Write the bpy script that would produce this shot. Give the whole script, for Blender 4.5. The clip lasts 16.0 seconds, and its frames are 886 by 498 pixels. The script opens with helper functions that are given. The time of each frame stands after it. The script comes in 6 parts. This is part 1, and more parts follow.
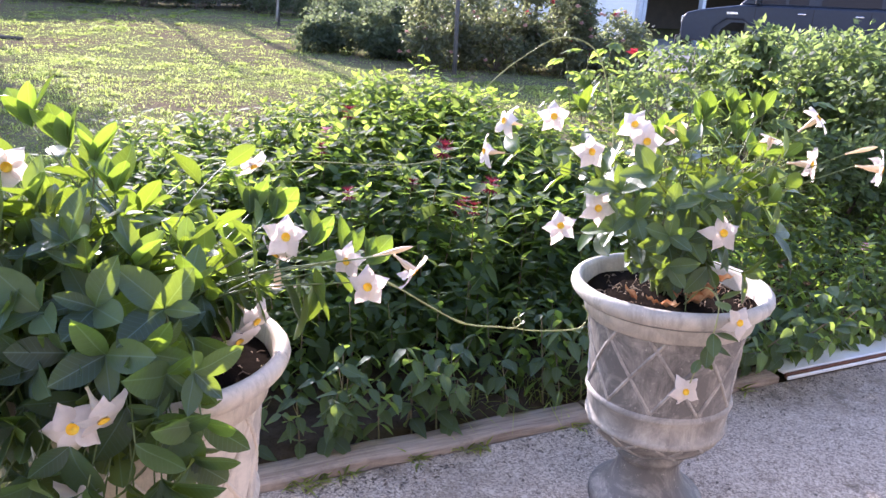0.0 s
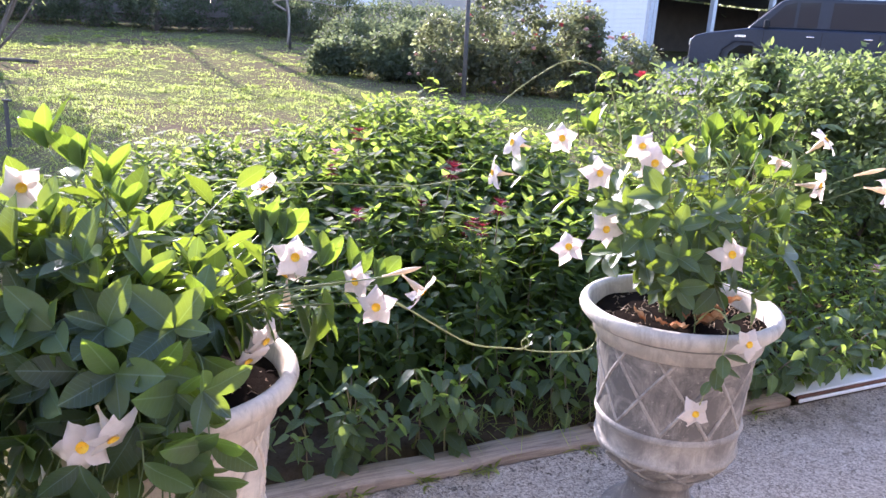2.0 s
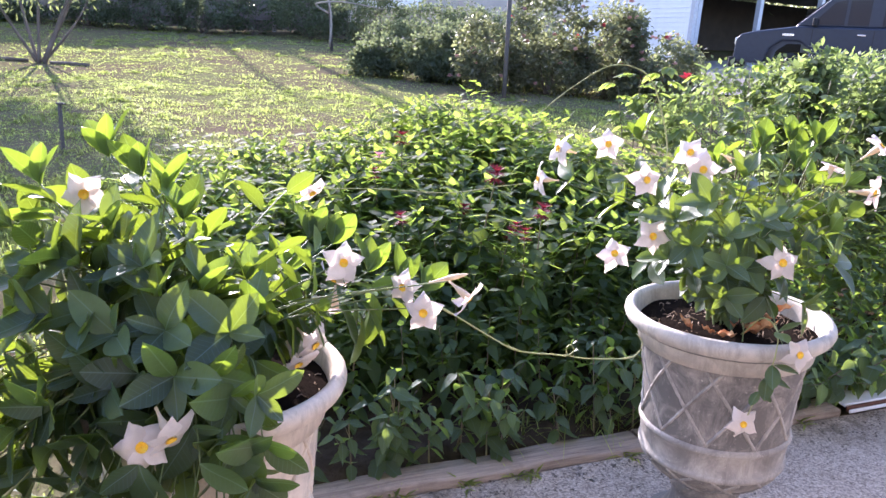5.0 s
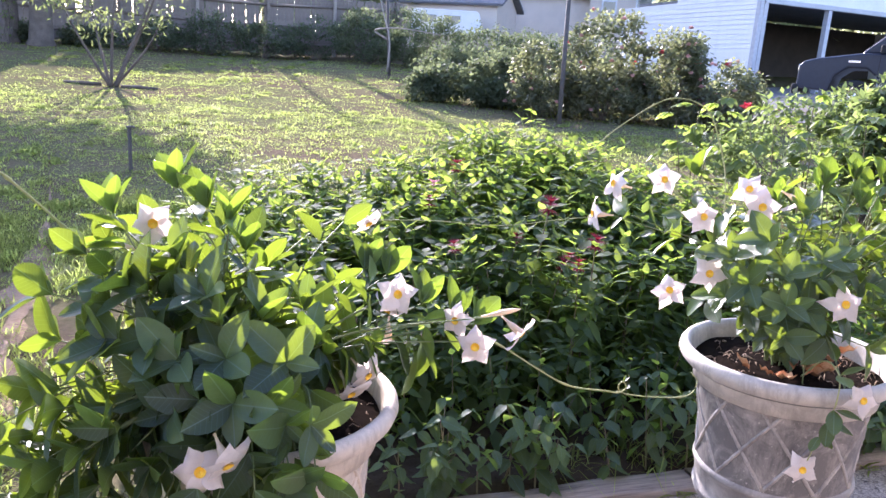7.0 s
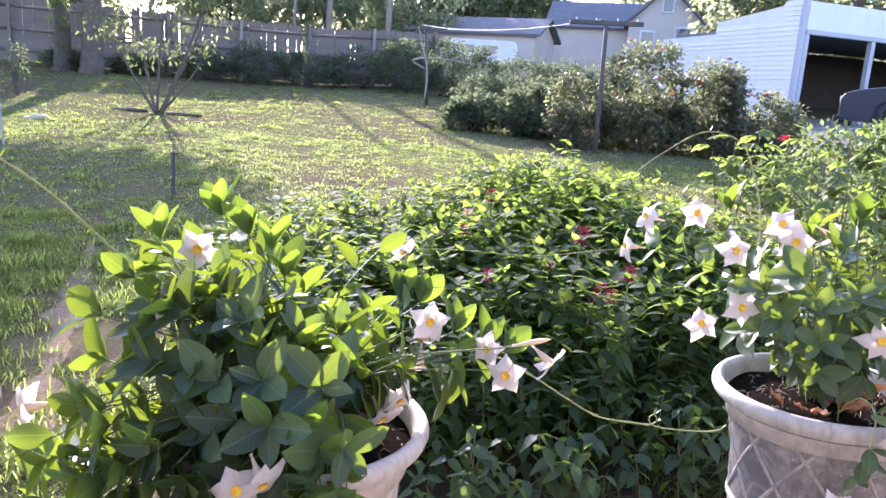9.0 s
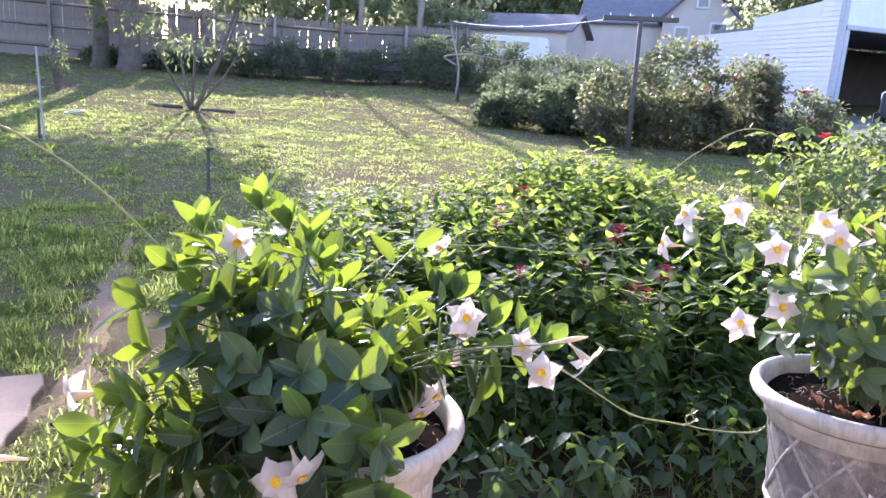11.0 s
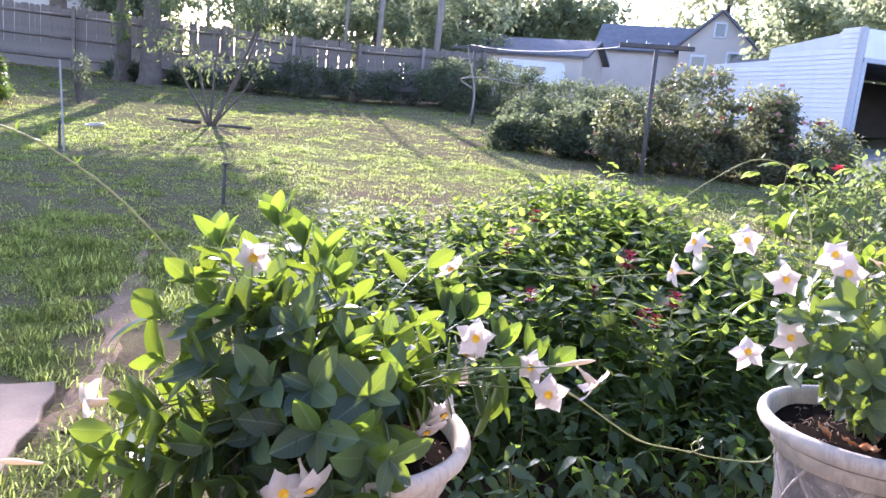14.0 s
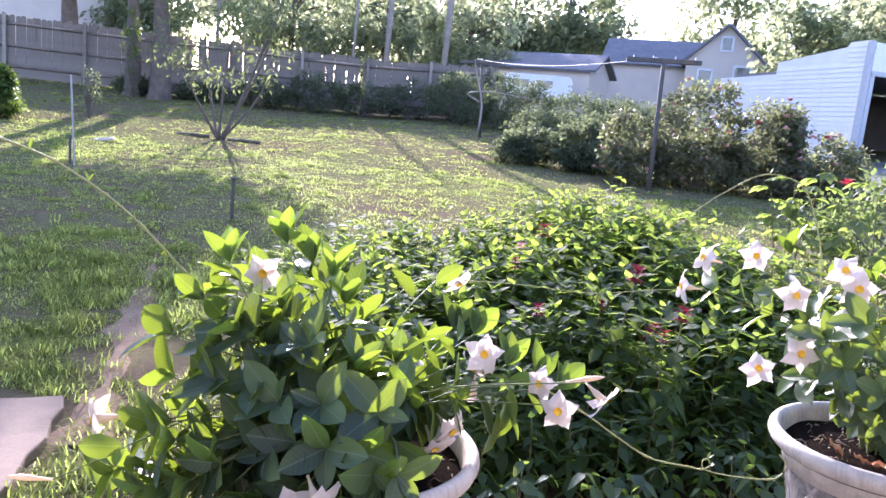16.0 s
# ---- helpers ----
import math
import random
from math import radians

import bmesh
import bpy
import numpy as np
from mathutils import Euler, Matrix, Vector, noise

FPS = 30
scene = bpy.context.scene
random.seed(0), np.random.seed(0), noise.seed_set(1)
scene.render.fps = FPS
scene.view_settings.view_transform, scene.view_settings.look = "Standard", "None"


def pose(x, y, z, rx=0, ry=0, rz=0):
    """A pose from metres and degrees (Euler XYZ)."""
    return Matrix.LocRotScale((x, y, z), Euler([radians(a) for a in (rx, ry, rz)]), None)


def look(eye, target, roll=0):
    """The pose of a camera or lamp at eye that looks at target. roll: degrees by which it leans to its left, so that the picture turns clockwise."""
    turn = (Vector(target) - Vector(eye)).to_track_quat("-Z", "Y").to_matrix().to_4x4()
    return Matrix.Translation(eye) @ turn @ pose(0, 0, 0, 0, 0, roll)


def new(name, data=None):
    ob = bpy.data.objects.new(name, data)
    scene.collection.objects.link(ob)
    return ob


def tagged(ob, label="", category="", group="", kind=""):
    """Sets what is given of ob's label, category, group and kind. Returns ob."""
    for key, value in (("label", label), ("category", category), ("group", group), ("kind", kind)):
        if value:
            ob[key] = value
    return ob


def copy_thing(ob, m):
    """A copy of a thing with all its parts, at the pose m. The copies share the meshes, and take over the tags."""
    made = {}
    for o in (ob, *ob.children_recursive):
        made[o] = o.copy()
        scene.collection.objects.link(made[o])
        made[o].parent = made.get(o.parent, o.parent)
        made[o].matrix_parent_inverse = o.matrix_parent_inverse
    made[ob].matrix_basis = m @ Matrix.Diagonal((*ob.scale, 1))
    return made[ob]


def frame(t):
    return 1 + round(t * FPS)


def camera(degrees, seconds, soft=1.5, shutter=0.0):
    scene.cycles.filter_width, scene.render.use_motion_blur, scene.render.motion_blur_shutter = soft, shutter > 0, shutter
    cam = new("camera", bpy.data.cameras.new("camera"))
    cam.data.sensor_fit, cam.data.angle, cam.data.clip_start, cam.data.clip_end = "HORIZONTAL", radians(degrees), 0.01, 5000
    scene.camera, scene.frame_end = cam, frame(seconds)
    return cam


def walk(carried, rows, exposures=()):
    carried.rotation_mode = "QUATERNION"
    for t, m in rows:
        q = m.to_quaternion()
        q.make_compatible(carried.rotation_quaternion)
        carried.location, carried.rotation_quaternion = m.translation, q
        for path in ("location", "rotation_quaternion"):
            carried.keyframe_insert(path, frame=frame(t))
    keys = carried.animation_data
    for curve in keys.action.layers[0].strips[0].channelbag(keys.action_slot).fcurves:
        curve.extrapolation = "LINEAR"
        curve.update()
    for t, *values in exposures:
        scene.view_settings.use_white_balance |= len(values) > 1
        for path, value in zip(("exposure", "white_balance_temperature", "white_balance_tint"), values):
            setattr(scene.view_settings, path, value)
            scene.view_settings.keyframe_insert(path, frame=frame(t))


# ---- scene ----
cam = camera(62.4, 16.0)
PATH = [
    (0, (-0.034, 0.008, 1.241), (-0.007, 1.922, 0.662), 3.9),
    (0.5, (-0.03, 0.006, 1.239), (-0.001, 1.926, 0.681), 4.0),
    (1, (-0.025, 0.007, 1.237), (-0.005, 1.933, 0.698), 3.8),
    (1.5, (-0.024, 0.009, 1.241), (-0.012, 1.938, 0.712), 3.9),
    (2, (-0.033, 0.001, 1.242), (-0.034, 1.931, 0.717), 3.8),
    (2.5, (-0.038, 0.002, 1.238), (-0.047, 1.931, 0.712), 3.9),
    (3, (-0.042, 0.006, 1.237), (-0.062, 1.934, 0.705), 3.8),
    (3.5, (-0.037, -0.002, 1.246), (-0.068, 1.924, 0.709), 3.6),
    (4, (-0.041, -0.002, 1.246), (-0.087, 1.924, 0.707), 3.5),
    (6.5, (-0.055, -0.016, 1.277), (-0.275, 1.91, 0.783), 3.5),
    (7, (-0.054, -0.017, 1.28), (-0.305, 1.909, 0.802), 3.6),
    (7.5, (-0.066, -0.04, 1.288), (-0.346, 1.887, 0.833), 3.8),
    (8, (-0.059, -0.048, 1.292), (-0.365, 1.881, 0.861), 4.0),
    (8.5, (-0.052, -0.057, 1.297), (-0.382, 1.871, 0.881), 4.0),
    (9, (-0.047, -0.048, 1.292), (-0.397, 1.877, 0.881), 3.9),
    (11.5, (-0.064, -0.056, 1.29), (-0.505, 1.847, 0.862), 4.2),
    (12, (-0.062, -0.061, 1.291), (-0.514, 1.841, 0.866), 4.5),
    (12.5, (-0.064, -0.069, 1.29), (-0.519, 1.834, 0.872), 4.8),
    (13, (-0.062, -0.071, 1.29), (-0.517, 1.833, 0.885), 5.1),
    (13.5, (-0.06, -0.075, 1.293), (-0.517, 1.833, 0.903), 5.3),
    (14, (-0.058, -0.077, 1.294), (-0.521, 1.832, 0.922), 5.4),
    (14.5, (-0.066, -0.076, 1.294), (-0.535, 1.835, 0.935), 5.4),
    (15, (-0.07, -0.076, 1.294), (-0.547, 1.834, 0.946), 5.4),
    (15.5, (-0.066, -0.079, 1.296), (-0.549, 1.832, 0.955), 5.3),
    (16, (-0.061, -0.079, 1.299), (-0.548, 1.831, 0.961), 5.3),
]
walk(cam, [(t, look(eye, target, roll)) for t, eye, target, roll in PATH], exposures=[(0.0, 2.34, 5880, 30.0), (16.0, 2.28, 5700, 34.0)])

# ---- world, sun, exposure ----
SUN_AZ, SUN_EL = -26.0, 22.0
world = bpy.data.worlds.new("sky")
scene.world = world
world.use_nodes = True
wn = world.node_tree
sky = wn.nodes.new("ShaderNodeTexSky")
sky.sky_type = "NISHITA"
sky.sun_disc = False
sky.sun_elevation = radians(SUN_EL)
sky.sun_rotation = radians(SUN_AZ)
wn.links.new(sky.outputs[0], wn.nodes["Background"].inputs[0])
wn.nodes["Background"].inputs[1].default_value = 0.15
sun_data = bpy.data.lights.new("sun", "SUN")
sun_data.energy = 4.0
sun_data.angle = radians(0.6)
sun_data.color = (1.0, 0.93, 0.82)
sun = new("sun", sun_data)
sd = Vector((math.sin(radians(SUN_AZ)) * math.cos(radians(SUN_EL)), math.cos(radians(SUN_AZ)) * math.cos(radians(SUN_EL)), math.sin(radians(SUN_EL))))
sun.matrix_world = look(sd * 60, (0, 0, 0))

rng = np.random.default_rng(7)


# ---- mesh helpers ----
def mesh_arrays(name, V, F, smooth=False):
    V = np.asarray(V, dtype=np.float32)
    F = np.asarray(F, dtype=np.int32)
    m, k = F.shape
    me = bpy.data.meshes.new(name)
    me.vertices.add(len(V))
    me.vertices.foreach_set("co", V.ravel())
    me.loops.add(m * k)
    me.loops.foreach_set("vertex_index", F.ravel())
    me.polygons.add(m)
    me.polygons.foreach_set("loop_start", np.arange(0, m * k, k, dtype=np.int32))
    me.update(calc_edges=True)
    if smooth:
        me.shade_smooth()
    return me


class Soup:
    """Quads gathered from many pieces into one mesh."""

    def __init__(self):
        self.v, self.f, self.n = [], [], 0

    def add(self, V, F):
        self.v.append(np.asarray(V, dtype=np.float64))
        self.f.append(np.asarray(F, dtype=np.int64) + self.n)
        self.n += len(V)

    def spread(self, V, F, frames, places):
        """Copies of a template at many places; frames: (n, 3, 3) with columns x, y, z."""
        V, F = np.asarray(V), np.asarray(F)
        n, k = len(places), len(V)
        W = np.einsum("nij,kj->nki", frames, V) + places[:, None, :]
        self.add(W.reshape(-1, 3), (F[None] + (np.arange(n) * k)[:, None, None]).reshape(-1, F.shape[1]))

    def mesh(self, name, smooth=True):
        return mesh_arrays(name, np.concatenate(self.v), np.concatenate(self.f), smooth)


def put_mesh(name, me, mat, parent=None, label=""):
    if not me.materials:
        me.materials.append(mat)
    ob = new(name, me)
    if parent is not None:
        ob.parent = parent
    return tagged(ob, label)


def part(name, bm, mat, parent, label="", smooth=False):
    me = bpy.data.meshes.new(name)
    bm.to_mesh(me)
    bm.free()
    if smooth:
        me.shade_smooth()
    return put_mesh(name, me, mat, parent, label)


def thing(name, m, label, category, group="", kind=""):
    ob = new(name)
    ob.empty_display_size = 0.1
    ob.matrix_world = m
    return tagged(ob, label, category, group, kind)


def box_bm(sx, sy, sz, bevel=0.0, at=(0, 0, 0), segments=1):
    """A box of that size, its centre at `at`."""
    bm = bmesh.new()
    bmesh.ops.create_cube(bm, size=1.0, matrix=Matrix.Translation(at) @ Matrix.Diagonal((sx, sy, sz, 1)))
    if bevel:
        bmesh.ops.bevel(bm, geom=bm.edges[:], offset=bevel, segments=segments, affect="EDGES", profile=0.5)
    return bm


def prism_bm(outline, depth, bevel=0.0):
    """An outline in x, z drawn out along y, centred."""
    bm = bmesh.new()
    face = bm.faces.new([bm.verts.new((x, -depth / 2, z)) for x, z in outline])
    got = bmesh.ops.extrude_face_region(bm, geom=[face])
    bmesh.ops.translate(bm, vec=(0, depth, 0), verts=[g for g in got["geom"] if isinstance(g, bmesh.types.BMVert)])
    bmesh.ops.recalc_face_normals(bm, faces=bm.faces)
    if bevel:
        bmesh.ops.bevel(bm, geom=bm.edges[:], offset=bevel, segments=2, affect="EDGES", profile=0.5)
    return bm


def turned(profile, n=64):
    """A body turned round z from (radius, height) rows, as vertices and quads."""
    a = np.linspace(0, 2 * np.pi, n, endpoint=False)
    V = np.array([(r * np.cos(t), r * np.sin(t), z) for r, z in profile for t in a])
    F = [(i * n + j, i * n + (j + 1) % n, (i + 1) * n + (j + 1) % n, (i + 1) * n + j) for i in range(len(profile) - 1) for j in range(n)]
    return V, np.array(F)


def smooth_line(pts, n):
    """A smooth curve (Catmull-Rom) through points, n places along it."""
    P = np.array(pts, dtype=float)
    P = np.vstack([2 * P[0] - P[1], P, 2 * P[-1] - P[-2]])
    out = []
    for s in np.linspace(0, len(P) - 3 - 1e-6, n):
        i = int(s)
        t = s - i
        a, b, c, d = P[i:i + 4]
        out.append(0.5 * (2 * b + (c - a) * t + (2 * a - 5 * b + 4 * c - d) * t * t + (3 * b - a - 3 * c + d) * t ** 3))
    return np.array(out)


def tube(pts, radii, n=6):
    """A round tube along points, closed at both ends by narrow rings."""
    P = np.array(pts, dtype=float)
    R = np.broadcast_to(np.asarray(radii, dtype=float), (len(P),)).copy()
    T = np.gradient(P, axis=0)
    T /= np.linalg.norm(T, axis=1)[:, None] + 1e-9
    ref = np.array([0.31, 0.17, 0.94]) if abs(T[0][2]) < 0.8 else np.array([0.95, 0.2, 0.1])
    X = np.cross(T, ref)
    X /= np.linalg.norm(X, axis=1)[:, None] + 1e-9
    Y = np.cross(T, X)
    P = np.vstack([P[:1], P, P[-1:]])
    R = np.concatenate([[R[0] * 0.02], R, [R[-1] * 0.02]])
    X, Y = np.vstack([X[:1], X, X[-1:]]), np.vstack([Y[:1], Y, Y[-1:]])
    a = np.linspace(0, 2 * np.pi, n, endpoint=False)
    V = P[:, None] + R[:, None, None] * (np.cos(a)[None, :, None] * X[:, None] + np.sin(a)[None, :, None] * Y[:, None])
    F = [(i * n + j, i * n + (j + 1) % n, (i + 1) * n + (j + 1) % n, (i + 1) * n + j) for i in range(len(P) - 1) for j in range(n)]
    return V.reshape(-1, 3), np.array(F)


def leaf_template(length, width, stations=6, columns=5, fold=0.25, curl=0.2, belly=0.42, tip=1.0):
    """A leaf along y with its upper side to +z: pointed, folded at the midrib and curling down to its tip."""
    V = []
    for i in range(stations):
        s = i / (stations - 1)
        w = width / 2 * (math.sin(math.pi * s ** (math.log(0.5) / math.log(belly))) ** (min(0.75, tip) if s < belly else tip)) + 0.0015 * width
        for j in range(columns):
            c = 2 * j / (columns - 1) - 1
            V.append((w * c, length * s, abs(c) * w * fold - curl * length * s * s + 0.02 * length * math.sin(7 * s + c)))
    F = [(i * columns + j, i * columns + j + 1, (i + 1) * columns + j + 1, (i + 1) * columns + j) for i in range(stations - 1) for j in range(columns - 1)]
    return np.array(V), np.array(F)


def frames_of(d, up):
    """Frames with y along d and z near up, for (n, 3) arrays."""
    d = d / (np.linalg.norm(d, axis=1)[:, None] + 1e-9)
    x = np.cross(d, up)
    x /= np.linalg.norm(x, axis=1)[:, None] + 1e-9
    z = np.cross(x, d)
    return np.stack([x, d, z], axis=2)


def one_frame(place, d, up, size=1.0):
    m = frames_of(np.array([d], dtype=float), np.array([up], dtype=float))[0] * size
    return Matrix(((m[0][0], m[0][1], m[0][2], place[0]), (m[1][0], m[1][1], m[1][2], place[1]), (m[2][0], m[2][1], m[2][2], place[2]), (0, 0, 0, 1)))


# ---- the lie of the land ----
def land(x, y):
    """Height of the ground: level by the terrace, rising with the lawn behind it and towards the fence corner."""
    u = np.maximum(0.0, np.asarray(y, dtype=float) - 3.0)
    near = 0.04 * u + 0.0012 * u * u
    far = 0.04 * 23 + 0.0012 * 529 + 0.075 * 22 * (1 - np.exp(-np.maximum(0, u - 23) / 22))
    side = 0.06 * np.maximum(0.0, -9.2 - np.asarray(x, dtype=float)).clip(0, 14) * np.clip((u - 6.0) / 9.0, 0, 1)
    return np.where(u < 23, near, far) + side - 0.03 + 0.012 * np.sin(1.7 * np.asarray(x) + 0.6 * u) * np.minimum(1, u)


RING, PINK = (-9.53, 11.37), (1.894, 3.05, 0.46)
# border of the flower bed: u along it, v away from the terrace
BED_O, BED_B, BED_N = np.array([0.0, 1.95]), np.array([0.898, 0.440]), np.array([-0.440, 0.898])


def bed(u, v):
    p = BED_O + u * BED_B + v * BED_N
    return float(p[0]), float(p[1])


# ---- materials ----
def material(name):
    m = bpy.data.materials.new(name)
    m.use_nodes = True
    return m, m.node_tree, m.node_tree.nodes["Principled BSDF"]


def mix_rgb(nt, fac, a, b, blend="MIX"):
    n = nt.nodes.new("ShaderNodeMix")
    n.data_type = "RGBA"
    n.blend_type = blend
    for k, v in ((0, fac), (6, a), (7, b)):
        if hasattr(v, "is_output"):
            nt.links.new(v, n.inputs[k])
        else:
            n.inputs[k].default_value = v if k == 0 else (*v, 1)
    return n.outputs[2]


def noise_of(nt, scale, detail=5.0, rough=0.6, coord="Object", distortion=0.0):
    tc = nt.nodes.new("ShaderNodeTexCoord")
    n = nt.nodes.new("ShaderNodeTexNoise")
    n.inputs["Scale"].default_value = scale
    n.inputs["Detail"].default_value = detail
    n.inputs["Roughness"].default_value = rough
    n.inputs["Distortion"].default_value = distortion
    nt.links.new(tc.outputs[coord], n.inputs["Vector"])
    return n.outputs[0]


def ramp(nt, fac, lo, hi):
    r = nt.nodes.new("ShaderNodeMapRange")
    r.inputs["From Min"].default_value, r.inputs["From Max"].default_value = lo, hi
    nt.links.new(fac, r.inputs["Value"])
    return r.outputs[0]


def bump(nt, bsdf, height, strength=0.3, distance=0.01):
    b = nt.nodes.new("ShaderNodeBump")
    b.inputs["Strength"].default_value, b.inputs["Distance"].default_value = strength, distance
    nt.links.new(height, b.inputs["Height"])
    nt.links.new(b.outputs[0], bsdf.inputs["Normal"])


def surface(name, a, b, scale=8.0, fine=60.0, rough=0.8, relief=0.3, metal=0.0, dirt=None, lo=0.35, hi=0.65, distance=0.004, spec=0.3):
    """Two tones in broad patches, a finer grain over them, and relief."""
    m, nt, p = material(name)
    broad = ramp(nt, noise_of(nt, scale), lo, hi)
    grain = noise_of(nt, fine, 6, 0.7)
    col = mix_rgb(nt, broad, a, b)
    dark = tuple(c * 0.62 for c in a)
    col = mix_rgb(nt, ramp(nt, grain, 0.5, 0.78), col, dark)
    if dirt:
        col = mix_rgb(nt, ramp(nt, noise_of(nt, scale * 0.43, 8, 0.75), 0.52, 0.7), col, dirt)
    nt.links.new(col, p.inputs["Base Color"])
    p.inputs["Roughness"].default_value = rough
    p.inputs["Metallic"].default_value = metal
    p.inputs["Specular IOR Level"].default_value = 0.0 if rough >= 0.95 else spec
    bump(nt, p, grain, relief, distance)
    return m


def leaf_material(name, top, through_col, rough=0.45, share=0.4, islands=True, spread=0.35, warm=None, spec=0.5, rib=False):
    """Leaf: a glossy upper skin and light that passes through it; each leaf varies."""
    m, nt, p = material(name)
    if islands:
        g = nt.nodes.new("ShaderNodeNewGeometry")
        rnd = g.outputs["Random Per Island"]
    else:
        g = nt.nodes.new("ShaderNodeObjectInfo")
        rnd = g.outputs["Random"]
    lo, hi = tuple(c * (1 - spread) for c in top), tuple(min(1, c * (1 + spread)) for c in top)
    if warm:
        hi = warm
    col = mix_rgb(nt, rnd, lo, hi)
    vein = noise_of(nt, 45, 4, 0.6)
    col = mix_rgb(nt, ramp(nt, vein, 0.45, 0.8), col, tuple(c * 0.7 for c in top))
    if rib:
        tc = nt.nodes.new("ShaderNodeTexCoord")
        sx = nt.nodes.new("ShaderNodeSeparateXYZ")
        nt.links.new(tc.outputs["Object"], sx.inputs[0])
        ab = nt.nodes.new("ShaderNodeMath")
        ab.operation = "ABSOLUTE"
        nt.links.new(sx.outputs[0], ab.inputs[0])
        sl = nt.nodes.new("ShaderNodeMath")
        sl.operation = "MULTIPLY_ADD"
        nt.links.new(ab.outputs[0], sl.inputs[0])
        sl.inputs[1].default_value = -0.7
        nt.links.new(sx.outputs[1], sl.inputs[2])
        sn = nt.nodes.new("ShaderNodeMath")
        sn.operation = "PINGPONG"
        nt.links.new(sl.outputs[0], sn.inputs[0])
        sn.inputs[1].default_value = 0.0045
        col = mix_rgb(nt, ramp(nt, sn.outputs[0], 0.0010, 0.0003), col, tuple(c * 1.25 for c in top))
        col = mix_rgb(nt, ramp(nt, ab.outputs[0], 0.0014, 0.0005), col, tuple(min(1, c * 2.0 + 0.02) for c in top))
    nt.links.new(col, p.inputs["Base Color"])
    p.inputs["Roughness"].default_value = rough
    p.inputs["Specular IOR Level"].default_value = spec
    tr = nt.nodes.new("ShaderNodeBsdfTranslucent")
    tcol = mix_rgb(nt, rnd, tuple(c * 0.75 for c in through_col), tuple(min(1, c * 1.2) for c in through_col))
    nt.links.new(tcol, tr.inputs["Color"])
    mx = nt.nodes.new("ShaderNodeMixShader")
    mx.inputs[0].default_value = share
    nt.links.new(p.outputs[0], mx.inputs[1])
    nt.links.new(tr.outputs[0], mx.inputs[2])
    nt.links.new(mx.outputs[0], nt.nodes["Material Output"].inputs["Surface"])
    bump(nt, p, vein, 0.25, 0.002)
    return m


def paint(name, col, rough=0.5, metal=0.0):
    m, nt, p = material(name)
    c = mix_rgb(nt, ramp(nt, noise_of(nt, 12), 0.3, 0.75), col, tuple(x * 0.82 for x in col))
    nt.links.new(c, p.inputs["Base Color"])
    p.inputs["Roughness"].default_value = rough
    p.inputs["Metallic"].default_value = metal
    p.inputs["Specular IOR Level"].default_value = 0.3
    return m


def grain_wood(name, pale, dark, crack):
    """Weathered wood with long grain and dark checks along x."""
    m, nt, p = material(name)
    tc = nt.nodes.new("ShaderNodeTexCoord")
    mp = nt.nodes.new("ShaderNodeMapping")
    mp.inputs["Scale"].default_value = (2.5, 46, 46)
    nt.links.new(tc.outputs["Object"], mp.inputs["Vector"])
    n = nt.nodes.new("ShaderNodeTexNoise")
    n.inputs["Scale"].default_value, n.inputs["Detail"].default_value, n.inputs["Roughness"].default_value = 1.6, 7, 0.7
    nt.links.new(mp.outputs[0], n.inputs["Vector"])
    col = mix_rgb(nt, ramp(nt, n.outputs[0], 0.36, 0.62), dark, pale)
    col = mix_rgb(nt, ramp(nt, n.outputs[0], 0.36, 0.30), col, crack)
    col = mix_rgb(nt, ramp(nt, noise_of(nt, 5, 7, 0.7), 0.5, 0.68), col, tuple(c * 0.8 for c in dark))
    nt.links.new(col, p.inputs["Base Color"])
    p.inputs["Roughness"].default_value = 0.9
    bump(nt, p, n.outputs[0], 0.8, 0.006)
    return m


def concrete_material():
    m, nt, p = material("exposed_concrete")
    tc = nt.nodes.new("ShaderNodeTexCoord")
    v = nt.nodes.new("ShaderNodeTexVoronoi")
    v.inputs["Scale"].default_value = 190
    nt.links.new(tc.outputs["Object"], v.inputs["Vector"])
    base = mix_rgb(nt, ramp(nt, noise_of(nt, 2.2, 6, 0.65), 0.35, 0.7), (0.45, 0.375, 0.305), (0.27, 0.222, 0.178))
    sep = nt.nodes.new("ShaderNodeSeparateColor")
    nt.links.new(v.outputs["Color"], sep.inputs[0])
    stones = mix_rgb(nt, sep.outputs[0], (0.10, 0.08, 0.064), (0.63, 0.525, 0.42))
    col = mix_rgb(nt, 0.6, base, stones)
    col = mix_rgb(nt, ramp(nt, noise_of(nt, 60, 6, 0.85), 0.55, 0.64), col, (0.07, 0.06, 0.05))
    col = mix_rgb(nt, ramp(nt, noise_of(nt, 0.9, 8, 0.75), 0.50, 0.68), col, (0.17, 0.135, 0.10))
    col = mix_rgb(nt, ramp(nt, noise_of(nt, 5.0, 8, 0.8), 0.54, 0.70), col, (0.12, 0.095, 0.07))
    nt.links.new(col, p.inputs["Base Color"])
    p.inputs["Roughness"].default_value = 0.92
    p.inputs["Specular IOR Level"].default_value = 0.1
    bump(nt, p, v.outputs["Distance"], 0.6, 0.004)
    return m


